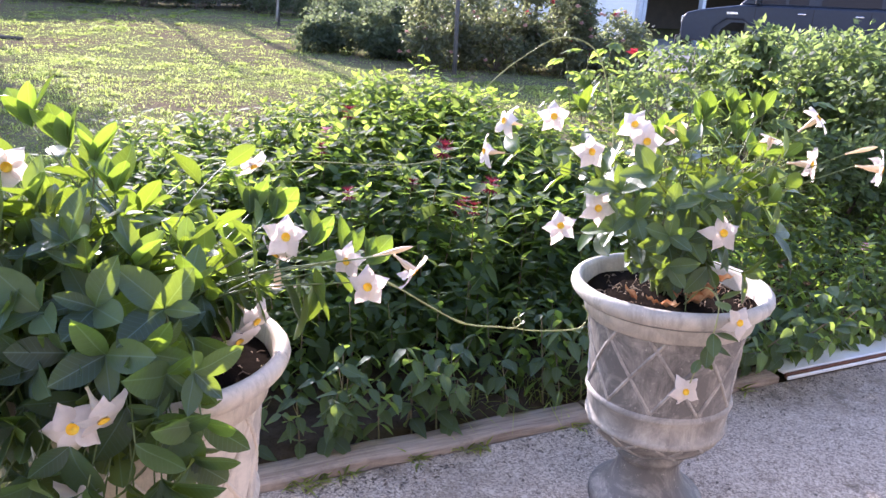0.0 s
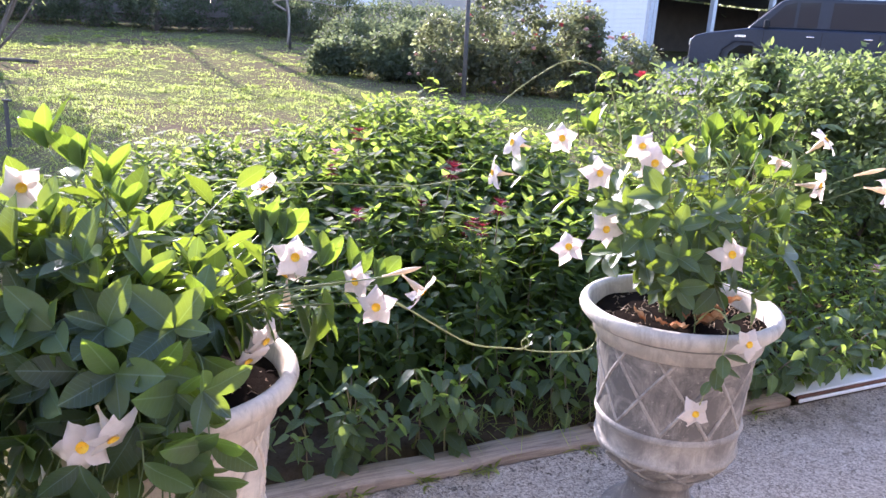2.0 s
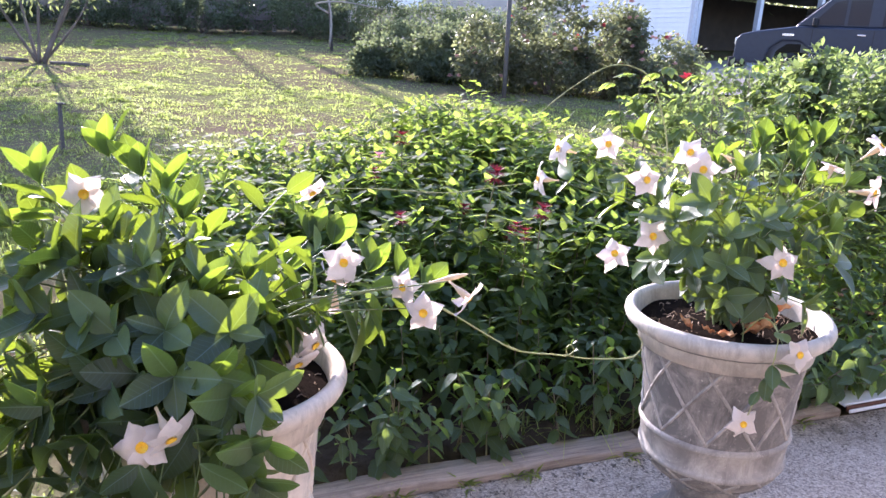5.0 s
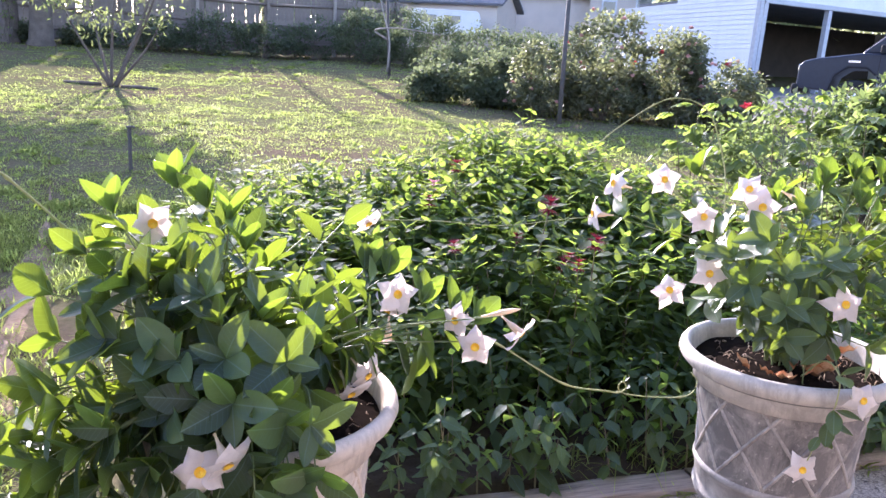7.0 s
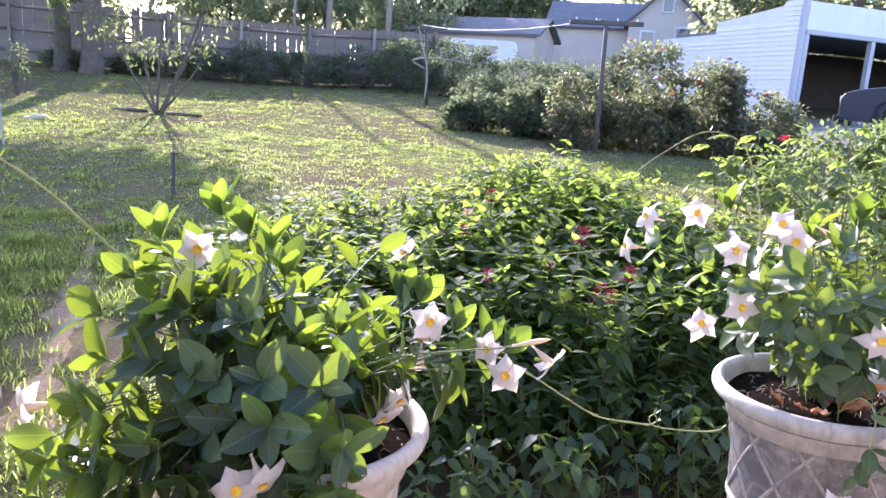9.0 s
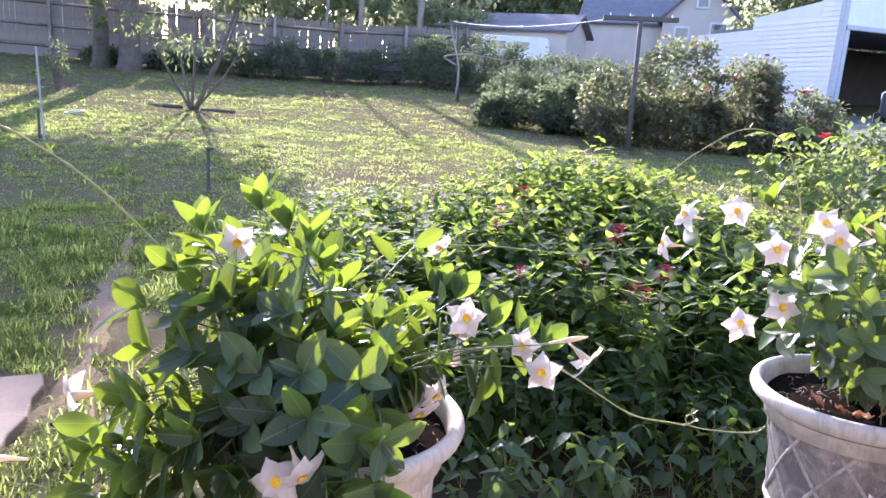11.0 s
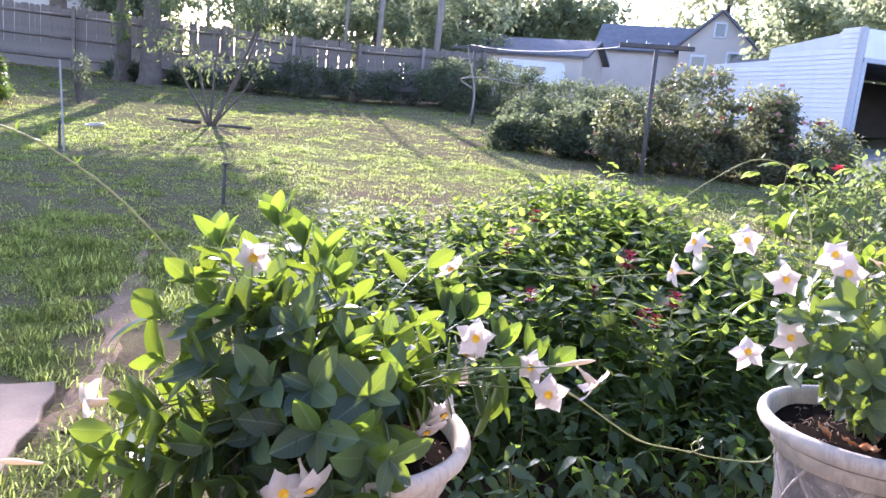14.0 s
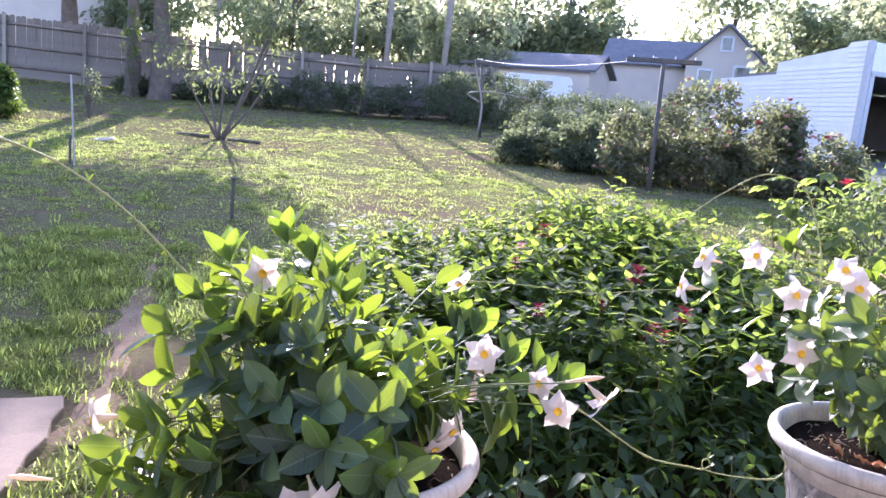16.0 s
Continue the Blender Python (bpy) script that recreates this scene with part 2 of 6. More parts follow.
def urn_material(name, light, wash, amount):
    """Cast urn: pale stone with a grey wash left in the hollows and rubbed off elsewhere."""
    m, nt, p = material(name)
    patch = noise_of(nt, 7, 9, 0.74, distortion=1.6)
    tc = nt.nodes.new("ShaderNodeTexCoord")
    mp = nt.nodes.new("ShaderNodeMapping")
    mp.inputs["Scale"].default_value = (30, 30, 5)
    nt.links.new(tc.outputs["Object"], mp.inputs["Vector"])
    n = nt.nodes.new("ShaderNodeTexNoise")
    n.inputs["Scale"].default_value, n.inputs["Detail"].default_value, n.inputs["Roughness"].default_value = 1.0, 7, 0.75
    nt.links.new(mp.outputs[0], n.inputs["Vector"])
    streak = n.outputs[0]
    col = mix_rgb(nt, ramp(nt, patch, amount - 0.12, amount + 0.2), wash, light)
    col = mix_rgb(nt, ramp(nt, streak, 0.48, 0.74), col, tuple(c * 0.75 for c in wash))
    col = mix_rgb(nt, ramp(nt, noise_of(nt, 70, 4, 0.8), 0.62, 0.72), col, tuple(c * 1.1 for c in light))
    nt.links.new(col, p.inputs["Base Color"])
    p.inputs["Roughness"].default_value = 0.55
    bump(nt, p, streak, 0.2, 0.003)
    return m


def ground_material():
    m, nt, p = material("lawn_ground")
    broad = ramp(nt, noise_of(nt, 0.55, 6, 0.7), 0.38, 0.6)
    turf = mix_rgb(nt, ramp(nt, noise_of(nt, 9, 7, 0.75), 0.35, 0.65), (0.10, 0.105, 0.048), (0.18, 0.175, 0.085))
    bare = mix_rgb(nt, ramp(nt, noise_of(nt, 30, 6, 0.75), 0.4, 0.65), (0.17, 0.13, 0.088), (0.10, 0.075, 0.05))
    col = mix_rgb(nt, broad, bare, turf)
    nt.links.new(col, p.inputs["Base Color"])
    p.inputs["Roughness"].default_value = 0.95
    p.inputs["Specular IOR Level"].default_value = 0.0
    bump(nt, p, noise_of(nt, 45, 7, 0.8), 0.8, 0.02)
    return m


def glass_material(name, tint=(0.05, 0.06, 0.07), spec=0.8):
    m, nt, p = material(name)
    p.inputs["Base Color"].default_value = (*tint, 1)
    p.inputs["Roughness"].default_value = 0.06
    p.inputs["Specular IOR Level"].default_value = spec
    return m


M_GROUND = ground_material()
M_CONCRETE = concrete_material()
M_SLAB = surface("old_paving_concrete", (0.23, 0.17, 0.125), (0.17, 0.13, 0.095), 5, 80, 0.9, 0.35, dirt=(0.17, 0.125, 0.085))
M_DIRT = surface("trodden_earth", (0.25, 0.18, 0.12), (0.32, 0.235, 0.165), 6, 70, 0.95, 0.6, dirt=(0.13, 0.09, 0.055), distance=0.01)
M_SOIL = surface("dark_potting_soil", (0.011, 0.009, 0.008), (0.020, 0.015, 0.012), 30, 120, 0.95, 0.9, distance=0.01)
M_BEDSOIL = surface("bed_soil", (0.05, 0.037, 0.026), (0.08, 0.06, 0.042), 12, 90, 0.95, 0.8, distance=0.012)
M_TIMBER = grain_wood("weathered_timber", (0.36, 0.295, 0.24), (0.19, 0.15, 0.12), (0.08, 0.06, 0.048))
M_METALSTRIP = paint("white_enamelled_sheet", (0.74, 0.76, 0.78), 0.35)
M_RUST = surface("rusty_edge", (0.16, 0.07, 0.045), (0.10, 0.05, 0.035), 14, 80, 0.8, 0.4)
M_URN_GREY = urn_material("grey_washed_urn", (0.45, 0.405, 0.35), (0.12, 0.109, 0.10), 0.58)
M_URN_PALE = urn_material("rubbed_pale_urn", (0.55, 0.495, 0.42), (0.33, 0.30, 0.26), 0.46)
M_URN_MID = urn_material("rope_relief_urn", (0.47, 0.425, 0.37), (0.19, 0.174, 0.16), 0.50)
M_URN_CREAM = urn_material("cream_urn", (0.66, 0.56, 0.45), (0.42, 0.35, 0.28), 0.42)
M_YOUNGLEAF = leaf_material("young_vine_leaf", (0.050, 0.088, 0.040), (0.46, 0.67, 0.045), 0.42, 0.23, islands=False, warm=(0.07, 0.12, 0.05), spec=0.35, rib=True)
M_GLOSSLEAF = leaf_material("glossy_vine_leaf", (0.036, 0.064, 0.044), (0.50, 0.68, 0.04), 0.42, 0.20, islands=False, warm=(0.052, 0.088, 0.052), spec=0.3, rib=True)
M_STEM = surface("green_stem", (0.10, 0.15, 0.05), (0.16, 0.18, 0.07), 20, 90, 0.6, 0.2)
M_TENDRIL = surface("pale_tendril", (0.36, 0.36, 0.16), (0.30, 0.33, 0.12), 20, 90, 0.6, 0.2)
M_PETAL = leaf_material("white_petal", (0.77, 0.69, 0.63), (0.80, 0.67, 0.57), 0.5, 0.4, islands=False, spread=0.05)
M_TUBE = leaf_material("cream_flower_tube", (0.78, 0.68, 0.52), (0.8, 0.62, 0.36), 0.5, 0.35, islands=False, spread=0.08)
M_THROAT = surface("yellow_throat", (0.85, 0.44, 0.02), (0.80, 0.55, 0.05), 60, 300, 0.6, 0.1)
M_BEDLEAF = leaf_material("bed_leaf", (0.042, 0.070, 0.050), (0.50, 0.68, 0.09), 0.66, 0.42, warm=(0.066, 0.100, 0.066), spec=0.06)
M_FRONTLEAF = leaf_material("front_bed_leaf", (0.042, 0.070, 0.050), (0.50, 0.68, 0.09), 0.62, 0.30, islands=False, warm=(0.066, 0.100, 0.066), spec=0.16, rib=True)
M_BEDSTEM = surface("bed_stem", (0.13, 0.15, 0.06), (0.17, 0.12, 0.08), 20, 90, 0.7, 0.2)
M_REDFLOWER = leaf_material("dark_red_bract", (0.15, 0.018, 0.028), (0.26, 0.03, 0.04), 0.6, 0.3, spec=0.15)
M_PINKFLOWER = leaf_material("faded_pink_bract", (0.55, 0.30, 0.34), (0.55, 0.25, 0.30), 0.6, 0.3)
M_GRASS = leaf_material("grass_blade", (0.085, 0.125, 0.045), (0.54, 0.66, 0.15), 0.7, 0.54, warm=(0.18, 0.17, 0.08), spec=0.06)
M_DRYLEAF = surface("dry_brown_leaf", (0.52, 0.17, 0.05), (0.58, 0.36, 0.20), 25, 120, 0.8, 0.4)
M_TWIG = surface("dry_twig", (0.42, 0.32, 0.23), (0.20, 0.13, 0.085), 30, 120, 0.85, 0.4)
M_BARK = surface("grey_bark", (0.16, 0.13, 0.105), (0.10, 0.082, 0.066), 5, 30, 0.9, 0.8, distance=0.02)
M_PALEBARK = surface("pale_pole_wood", (0.34, 0.30, 0.26), (0.25, 0.22, 0.19), 4, 40, 0.85, 0.4)
M_TREELEAF = leaf_material("tree_leaf", (0.07, 0.09, 0.05), (0.30, 0.36, 0.12), 0.6, 0.42, warm=(0.10, 0.12, 0.07), spec=0.3)
M_SHRUBLEAF = leaf_material("shrub_leaf", (0.062, 0.082, 0.060), (0.26, 0.32, 0.14), 0.7, 0.36, warm=(0.085, 0.105, 0.072), spec=0.08)
M_HEDGELEAF = leaf_material("hedge_leaf", (0.075, 0.105, 0.062), (0.36, 0.48, 0.13), 0.6, 0.38, warm=(0.105, 0.135, 0.075), spec=0.2)
M_ROSELEAF = leaf_material("rose_leaf", (0.070, 0.085, 0.060), (0.34, 0.38, 0.16), 0.5, 0.38, warm=(0.11, 0.108, 0.078), spec=0.3)
M_BRIGHTLEAF = leaf_material("bright_lobed_leaf", (0.07, 0.115, 0.035), (0.24, 0.36, 0.04), 0.55, 0.38, spec=0.3)
M_LOBED = leaf_material("lobed_leaf", (0.075, 0.11, 0.045), (0.42, 0.55, 0.09), 0.5, 0.4, warm=(0.10, 0.145, 0.06), spec=0.35)
# paler, greyer and more translucent than near tree leaves, to stand in for haze
M_HAZYLEAF = leaf_material("far_tree_leaf", (0.10, 0.12, 0.085), (0.44, 0.50, 0.26), 0.6, 0.6, warm=(0.12, 0.14, 0.10), spec=0.35)
M_ROSE = leaf_material("rose_petal", (0.62, 0.06, 0.09), (0.6, 0.08, 0.1), 0.5, 0.3)
M_PALEROSE = leaf_material("faded_rose_petal", (0.60, 0.34, 0.32), (0.6, 0.35, 0.3), 0.6, 0.3)
M_FENCE = surface("weathered_fence_board", (0.235, 0.20, 0.17), (0.165, 0.14, 0.12), 3, 40, 0.9, 0.5, dirt=(0.10, 0.085, 0.075))
M_SIDING = surface("white_painted_siding", (0.70, 0.71, 0.73), (0.63, 0.645, 0.67), 2, 50, 0.5, 0.1)
M_TRIM = paint("grey_trim_paint", (0.42, 0.44, 0.47), 0.5)
# near-black colour that stands in for the shade inside the open bays
M_BAYSHADE = surface("dark_garage_lining", (0.06, 0.05, 0.045), (0.045, 0.04, 0.036), 3, 40, 0.9, 0.2)
M_CREAM = surface("cream_render", (0.60, 0.53, 0.46), (0.54, 0.48, 0.42), 1.5, 30, 0.85, 0.2)
M_ROOF = surface("grey_shingle_roof", (0.13, 0.135, 0.15), (0.18, 0.18, 0.195), 3, 40, 0.85, 0.5)
M_STEEL = surface("painted_steel_post", (0.075, 0.07, 0.065), (0.11, 0.10, 0.09), 9, 70, 0.8, 0.2, dirt=(0.15, 0.09, 0.06))
M_WIRE = paint("pale_plastic_line", (0.75, 0.75, 0.73), 0.5)
M_WHITEPOST = surface("weathered_white_stake", (0.42, 0.40, 0.37), (0.33, 0.31, 0.28), 8, 60, 0.7, 0.2)
M_TRUCK = paint("dark_blue_grey_car_paint", (0.026, 0.030, 0.046), 0.3, 0.0)
M_GLASS = glass_material("car_glass", (0.012, 0.016, 0.024), 0.3)
M_RUBBER = paint("tyre_rubber", (0.02, 0.02, 0.022), 0.85)
M_CHROME = paint("bright_metal", (0.6, 0.6, 0.62), 0.2, 1.0)
M_PANE = glass_material("window_pane", (0.04, 0.05, 0.06))
# dull grey, chosen to keep the unseen wall's bounce light low
M_UNSEENWALL = surface("brown_house_render", (0.20, 0.19, 0.18), (0.17, 0.162, 0.155), 1.5, 30, 0.85, 0.2)
M_ROAD = surface("drive_gravel", (0.26, 0.25, 0.235), (0.20, 0.19, 0.18), 3, 60, 0.95, 0.6)


# ---- ground, terrace, bed ----
def axis(fine_lo, fine_hi, step, reach):
    mid = np.arange(fine_lo, fine_hi + step / 2, step)
    out = np.geomspace(step * 2, reach, 26)
    return np.concatenate([fine_lo - out[::-1], mid, fine_hi + out])


gx, gy = axis(-24, 20, 0.5, 3000), axis(-12, 46, 0.5, 3000)
GX, GY = np.meshgrid(gx, gy)
GZ = land(GX, GY)
k = len(gx)
idx = np.arange(len(gy) * k).reshape(len(gy), k)
ground = put_mesh("ground", mesh_arrays("ground", np.stack([GX, GY, GZ], -1).reshape(-1, 3), np.stack([idx[:-1, :-1], idx[:-1, 1:], idx[1:, 1:], idx[1:, :-1]], -1).reshape(-1, 4), True), M_GROUND)
tagged(ground, "patchy green lawn rising gently to a board fence", "lawn", kind="structure")


def slab_of(name, outline, top, deep, mat, label, category, bevel=0.01):
    bm = bmesh.new()
    face = bm.faces.new([bm.verts.new((x, y, top)) for x, y in outline])
    got = bmesh.ops.extrude_face_region(bm, geom=[face])
    bmesh.ops.translate(bm, vec=(0, 0, -deep), verts=[g for g in got["geom"] if isinstance(g, bmesh.types.BMVert)])
    bmesh.ops.recalc_face_normals(bm, faces=bm.faces)
    if bevel:
        bmesh.ops.bevel(bm, geom=bm.edges[:], offset=bevel, segments=2, affect="EDGES", profile=0.5)
    return tagged(part(name, bm, mat, None), label, category, kind="structure")


slab_of("terrace_pavement", [bed(-1.02, -0.004), bed(6.5, -0.004), bed(6.5, -6.5), bed(-1.02, -6.5)], 0.0, 0.14, M_CONCRETE, "speckled grey exposed-aggregate concrete terrace", "pavement")

# soil of the flower bed, slightly mounded
bv, bf = [], []
NU, NV = 34, 16
for j in range(NV):
    for i in range(NU):
        u, v = -1.05 + 6.4 * i / (NU - 1), 0.10 + 2.7 * j / (NV - 1)
        x, y = bed(u, v)
        edge = min(i, NU - 1 - i, j + 2, NV - 1 - j)
        bv.append((x, y, float(land(x, y)) - 0.02 + 0.06 * min(1, edge / 2) + 0.012 * math.sin(9 * u) * math.cos(8 * v)))
for j in range(NV - 1):
    for i in range(NU - 1):
        bf.append((j * NU + i, j * NU + i + 1, (j + 1) * NU + i + 1, (j + 1) * NU + i))
tagged(put_mesh("flower_bed_soil", mesh_arrays("bed", bv, bf, True), M_BEDSOIL), "dark crumbly soil under the bed plants", "soil", kind="structure")

# trodden path across the lawn
path_line = smooth_line([(-1.95, 2.1, 0), (-2.35, 2.75, 0), (-2.95, 3.75, 0), (-3.75, 5.0, 0), (-4.9, 6.6, 0), (-6.3, 8.6, 0), (-7.6, 10.6, 0)], 60)
pv, pf = [], []
for i, p in enumerate(path_line):
    d = path_line[min(i + 1, 59)] - path_line[max(i - 1, 0)]
    d /= np.linalg.norm(d)
    side = np.array([d[1], -d[0]])
    w = (0.10 + 0.04 * math.sin(1.3 * i) + 0.05 * math.sin(0.37 * i + 1)) * min(1.0, max(0.02, (34 - i) / 16))
    for c in (-1, -0.5, 0, 0.5, 1):
        q = p[:2] + side * w * c * (1 + 0.25 * math.sin(2.1 * i + c))
        pv.append((q[0], q[1], float(land(q[0], q[1])) + (0.012 if abs(c) < 1 else -0.01)))
for i in range(59):
    for j in range(4):
        pf.append((i * 5 + j, i * 5 + j + 1, (i + 1) * 5 + j + 1, (i + 1) * 5 + j))
tagged(put_mesh("dirt_path", mesh_arrays("dirt_path", pv, pf, True), M_DIRT), "narrow trodden bare-earth path through the lawn", "path", kind="structure")

slab_of("stepping_slab", [(-2.30, 2.40), (-2.21, 2.30), (-2.16, 2.18), (-2.06, 2.05), (-2.01, 1.9), (-1.90, 1.72), (-1.86, 1.3), (-2.5, 1.15), (-2.95, 1.6), (-2.75, 2.05), (-2.56, 2.22), (-2.42, 2.30)], 0.012, 0.09, M_SLAB, "pale worn concrete slab at the end of the path", "paving slab")


# unseen sunlit wall added behind the terrace to block skylight from the bed's front
bm = box_bm(17.0, 0.2, 4.4, 0.01)
hw = part("wall_house", bm, M_UNSEENWALL, None)
hx, hy = bed(-0.5, -3.8)
hw.matrix_world = pose(hx, hy, 2.1, 0, 0, 26.1)
tagged(hw, "plain unseen wall added behind the terrace to block sky light", "wall", kind="structure")


# timber edging of the bed, in lengths
def timber(u0, u1):
    rows, n = [], 18
    for i in range(n):
        s = i / (n - 1)
        jig = 0.003 * math.sin(5.1 * i + u0) + 0.003 * math.sin(11.3 * i)
        rows.append([(s * (u1 - u0), y + jig * (0.4 if y > 0 else 1), z + 0.5 * jig) for y, z in ((-0.046, -0.06), (-0.048, 0.026), (-0.044, 0.032), (0.044, 0.036), (0.048, 0.030), (0.048, -0.06))])
    V = np.array(rows).reshape(-1, 3)
    F = [(i * 6 + j, i * 6 + (j + 1) % 6, (i + 1) * 6 + (j + 1) % 6, (i + 1) * 6 + j) for i in range(n - 1) for j in range(6)]
    F += [(0, 1, 2, 3), (0, 3, 4, 5)]
    b = (n - 1) * 6
    F += [(b + 3, b + 2, b + 1, b), (b + 5, b + 4, b + 3, b)]
    ob = put_mesh("edging_timber", mesh_arrays("edging_timber", V, F), M_TIMBER)
    x, y = bed(u0, 0.046)
    ob.matrix_world = pose(x, y, -0.008, 0, 0, math.degrees(math.atan2(BED_B[1], BED_B[0])))
    return tagged(ob, "weathered grey-brown timber edging beam along the flower bed", "edging", group="edging timbers")


timber(-1.02, 0.60)
timber(0.61, 1.50)

# white sheet-metal edging lying on the terrace's rim
strip = thing("white_metal_edging", pose(*bed(1.53, 0.03), 0.012, 2, 0, 26.1), "white enamelled sheet edging with a rusty lip by the terrace", "edging")
part("sheet", box_bm(1.5, 0.15, 0.012, 0.004, (0.75, 0.05, 0.018)), M_METALSTRIP, strip)
part("lip", box_bm(1.5, 0.012, 0.024, 0.004, (0.75, -0.034, 0.010)), M_RUST, strip, "rusty brown lip")
part("seam", box_bm(1.5, 0.008, 0.016, 0.003, (0.75, -0.047, 0.006)), M_METALSTRIP, strip)


# ---- urns ----
URN = [(0.02, 0.0), (0.150, 0.0), (0.156, 0.008), (0.156, 0.03), (0.150, 0.042), (0.128, 0.058), (0.100, 0.085), (0.086, 0.112), (0.082, 0.14), (0.084, 0.155), (0.094, 0.162), (0.097, 0.172), (0.091, 0.182), (0.084, 0.188), (0.098, 0.196), (0.130, 0.212), (0.157, 0.233), (0.174, 0.256), (0.181, 0.268), (0.1855, 0.271), (0.1875, 0.277), (0.1855, 0.284), (0.182, 0.288), (0.184, 0.315), (0.186, 0.341), (0.1895, 0.345), (0.192, 0.351), (0.190, 0.358), (0.186, 0.363), (0.184, 0.385), (0.185, 0.42), (0.189, 0.47), (0.196, 0.53), (0.202, 0.574), (0.210, 0.600), (0.223, 0.611), (0.238, 0.619), (0.248, 0.629), (0.253, 0.641), (0.251, 0.652), (0.245, 0.660), (0.237, 0.663), (0.229, 0.659), (0.225, 0.648), (0.221, 0.62), (0.212, 0.57), (0.02, 0.56)]


def urn_radius(z, lo=0.18):
    pts = [(r, h) for r, h in URN[12:35] if h >= lo]
    for (r0, z0), (r1, z1) in zip(pts, pts[1:]):
        if z0 <= z <= z1:
            return r0 + (r1 - r0) * (z - z0) / (z1 - z0 + 1e-9)
    return pts[-1][0]


def ridge_mesh(z0, z1, sweep, radius):
    """A twisted rope ridge that climbs the urn's wall on a slant."""
    pts = []
    for i in range(20):
        s = i / 19
        z = z0 + (z1 - z0) * s
        r = urn_radius(z) - 0.0006
        a = sweep * s
        pts.append((r * math.cos(a), r * math.sin(a), z))
    rad = [radius * (1 + 0.16 * math.sin(2.6 * i)) for i in range(20)]
    V, F = tube(pts, rad, 6)
    return mesh_arrays("ridge", V, F, True)


def urn(name, m, mat, rubbed, label):
    top = thing(name, m, label, "planter", group="urn planters")
    mid = M_URN_MID if mat is M_URN_GREY else mat
    for piece, lo, hi, m2, text in (("bowl", 28, 37, mat, ""), ("belt", 18, 29, mid, "belt with two raised rings"), ("under_bowl", 14, 19, mat, "")):
        V, F = turned(URN[lo:hi], 96)
        V = V * (1 + 0.004 * np.sin(3 * np.arctan2(V[:, 1], V[:, 0]) + 9 * V[:, 2]))[:, None] ** np.array([1, 1, 0])
        put_mesh(piece, mesh_arrays(piece, V, F, True), m2, top, text)
    put_mesh("rim", mesh_arrays("rim", *turned(URN[36:], 96), True), rubbed, top, "thick rolled rim, rubbed pale")
    put_mesh("foot", mesh_arrays("foot", *turned(URN[:15], 64), True), mat, top, "turned pedestal foot")
    ropes = [ridge_mesh(0.366, 0.592, 0.82, 0.0048), ridge_mesh(0.366, 0.592, -0.82, 0.0048)]
    low = [ridge_mesh(0.205, 0.268, 0.5, 0.0045), ridge_mesh(0.205, 0.268, -0.5, 0.0045)]
    for i in range(10):
        for me in ropes + low:
            put_mesh("ridge", me, mid, top).rotation_euler = (0, 0, 2 * math.pi * (i + 0.35) / 10)
    # soil with a rough top
    a = np.linspace(0, 2 * np.pi, 48, endpoint=False)
    r = np.linspace(0.004, 0.219, 14)
    V = np.array([(q * np.cos(t), q * np.sin(t), 0.614 + 0.012 * (1 - (q / 0.219) ** 2) + 0.007 * math.sin(37 * q + 5 * t) * math.sin(3 * t + 50 * q)) for q in r for t in a])
    F = [(i * 48 + j, i * 48 + (j + 1) % 48, (i + 1) * 48 + (j + 1) % 48, (i + 1) * 48 + j) for i in range(13) for j in range(48)]
    soil = tagged(put_mesh("potting_soil", mesh_arrays("soil", V, F, True), M_SOIL), "dark dry potting soil filling the urn", "soil")
    soil.matrix_world = m
    return top


URN_R = Matrix.Translation((0.607, 1.795, -0.004)) @ Matrix.Rotation(radians(-2.0), 4, Vector((0.94, -0.34, 0))) @ pose(0, 0, 0, 0.8, -3.2, 20)
URN_L = pose(-0.525, 1.205, 0.0, 0, -1.0, -25)
urn("urn_planter", URN_R, M_URN_GREY, M_URN_PALE, "grey-washed cast urn with rope lattice relief on the terrace")
urn("urn_planter", URN_L, M_URN_CREAM, M_URN_CREAM, "cream cast urn with rope lattice relief beside the bed")

# litter on the soil
leaf_litter = leaf_template(0.072, 0.032, 9, 5, 1.1, -0.45)
leaf_litter[0][:, 2] += 0.006 * np.sin(190 * leaf_litter[0][:, 1] + 90 * leaf_litter[0][:, 0])


def litter(m, spots, seed):
    r = random.Random(seed)
    for x, y, z, turn, size in spots:
        ob = put_mesh("dry_leaf", mesh_arrays("dry_leaf", leaf_litter[0] * size, leaf_litter[1], True), M_DRYLEAF)
        ob.matrix_world = m @ pose(x, y, z, r.uniform(-12, 12), r.uniform(-25, 25), turn)
        tagged(ob, "curled dry orange-brown leaf on the urn's soil", "dead leaf", group="dead leaves")
    s = Soup()
    for i in range(230):
        a, q = r.uniform(0, 6.28), 0.205 * math.sqrt(r.random())
        x, y, d, l = q * math.cos(a), q * math.sin(a), r.uniform(0, 6.28), r.uniform(0.012, 0.04)
        s.add(*tube([(x, y, 0.622 - 0.06 * q), (x + l * math.cos(d) * 0.5, y + l * math.sin(d) * 0.5, 0.626 + r.uniform(0, 0.01) - 0.06 * q), (x + l * math.cos(d), y + l * math.sin(d), 0.622 - 0.06 * q)], 0.0011, 4))
    ob = tagged(put_mesh("twig_mulch", s.mesh("twig_mulch"), M_TWIG), "straw and twig mulch scattered over urn soil", "mulch", kind="stuff")
    ob.matrix_world = m


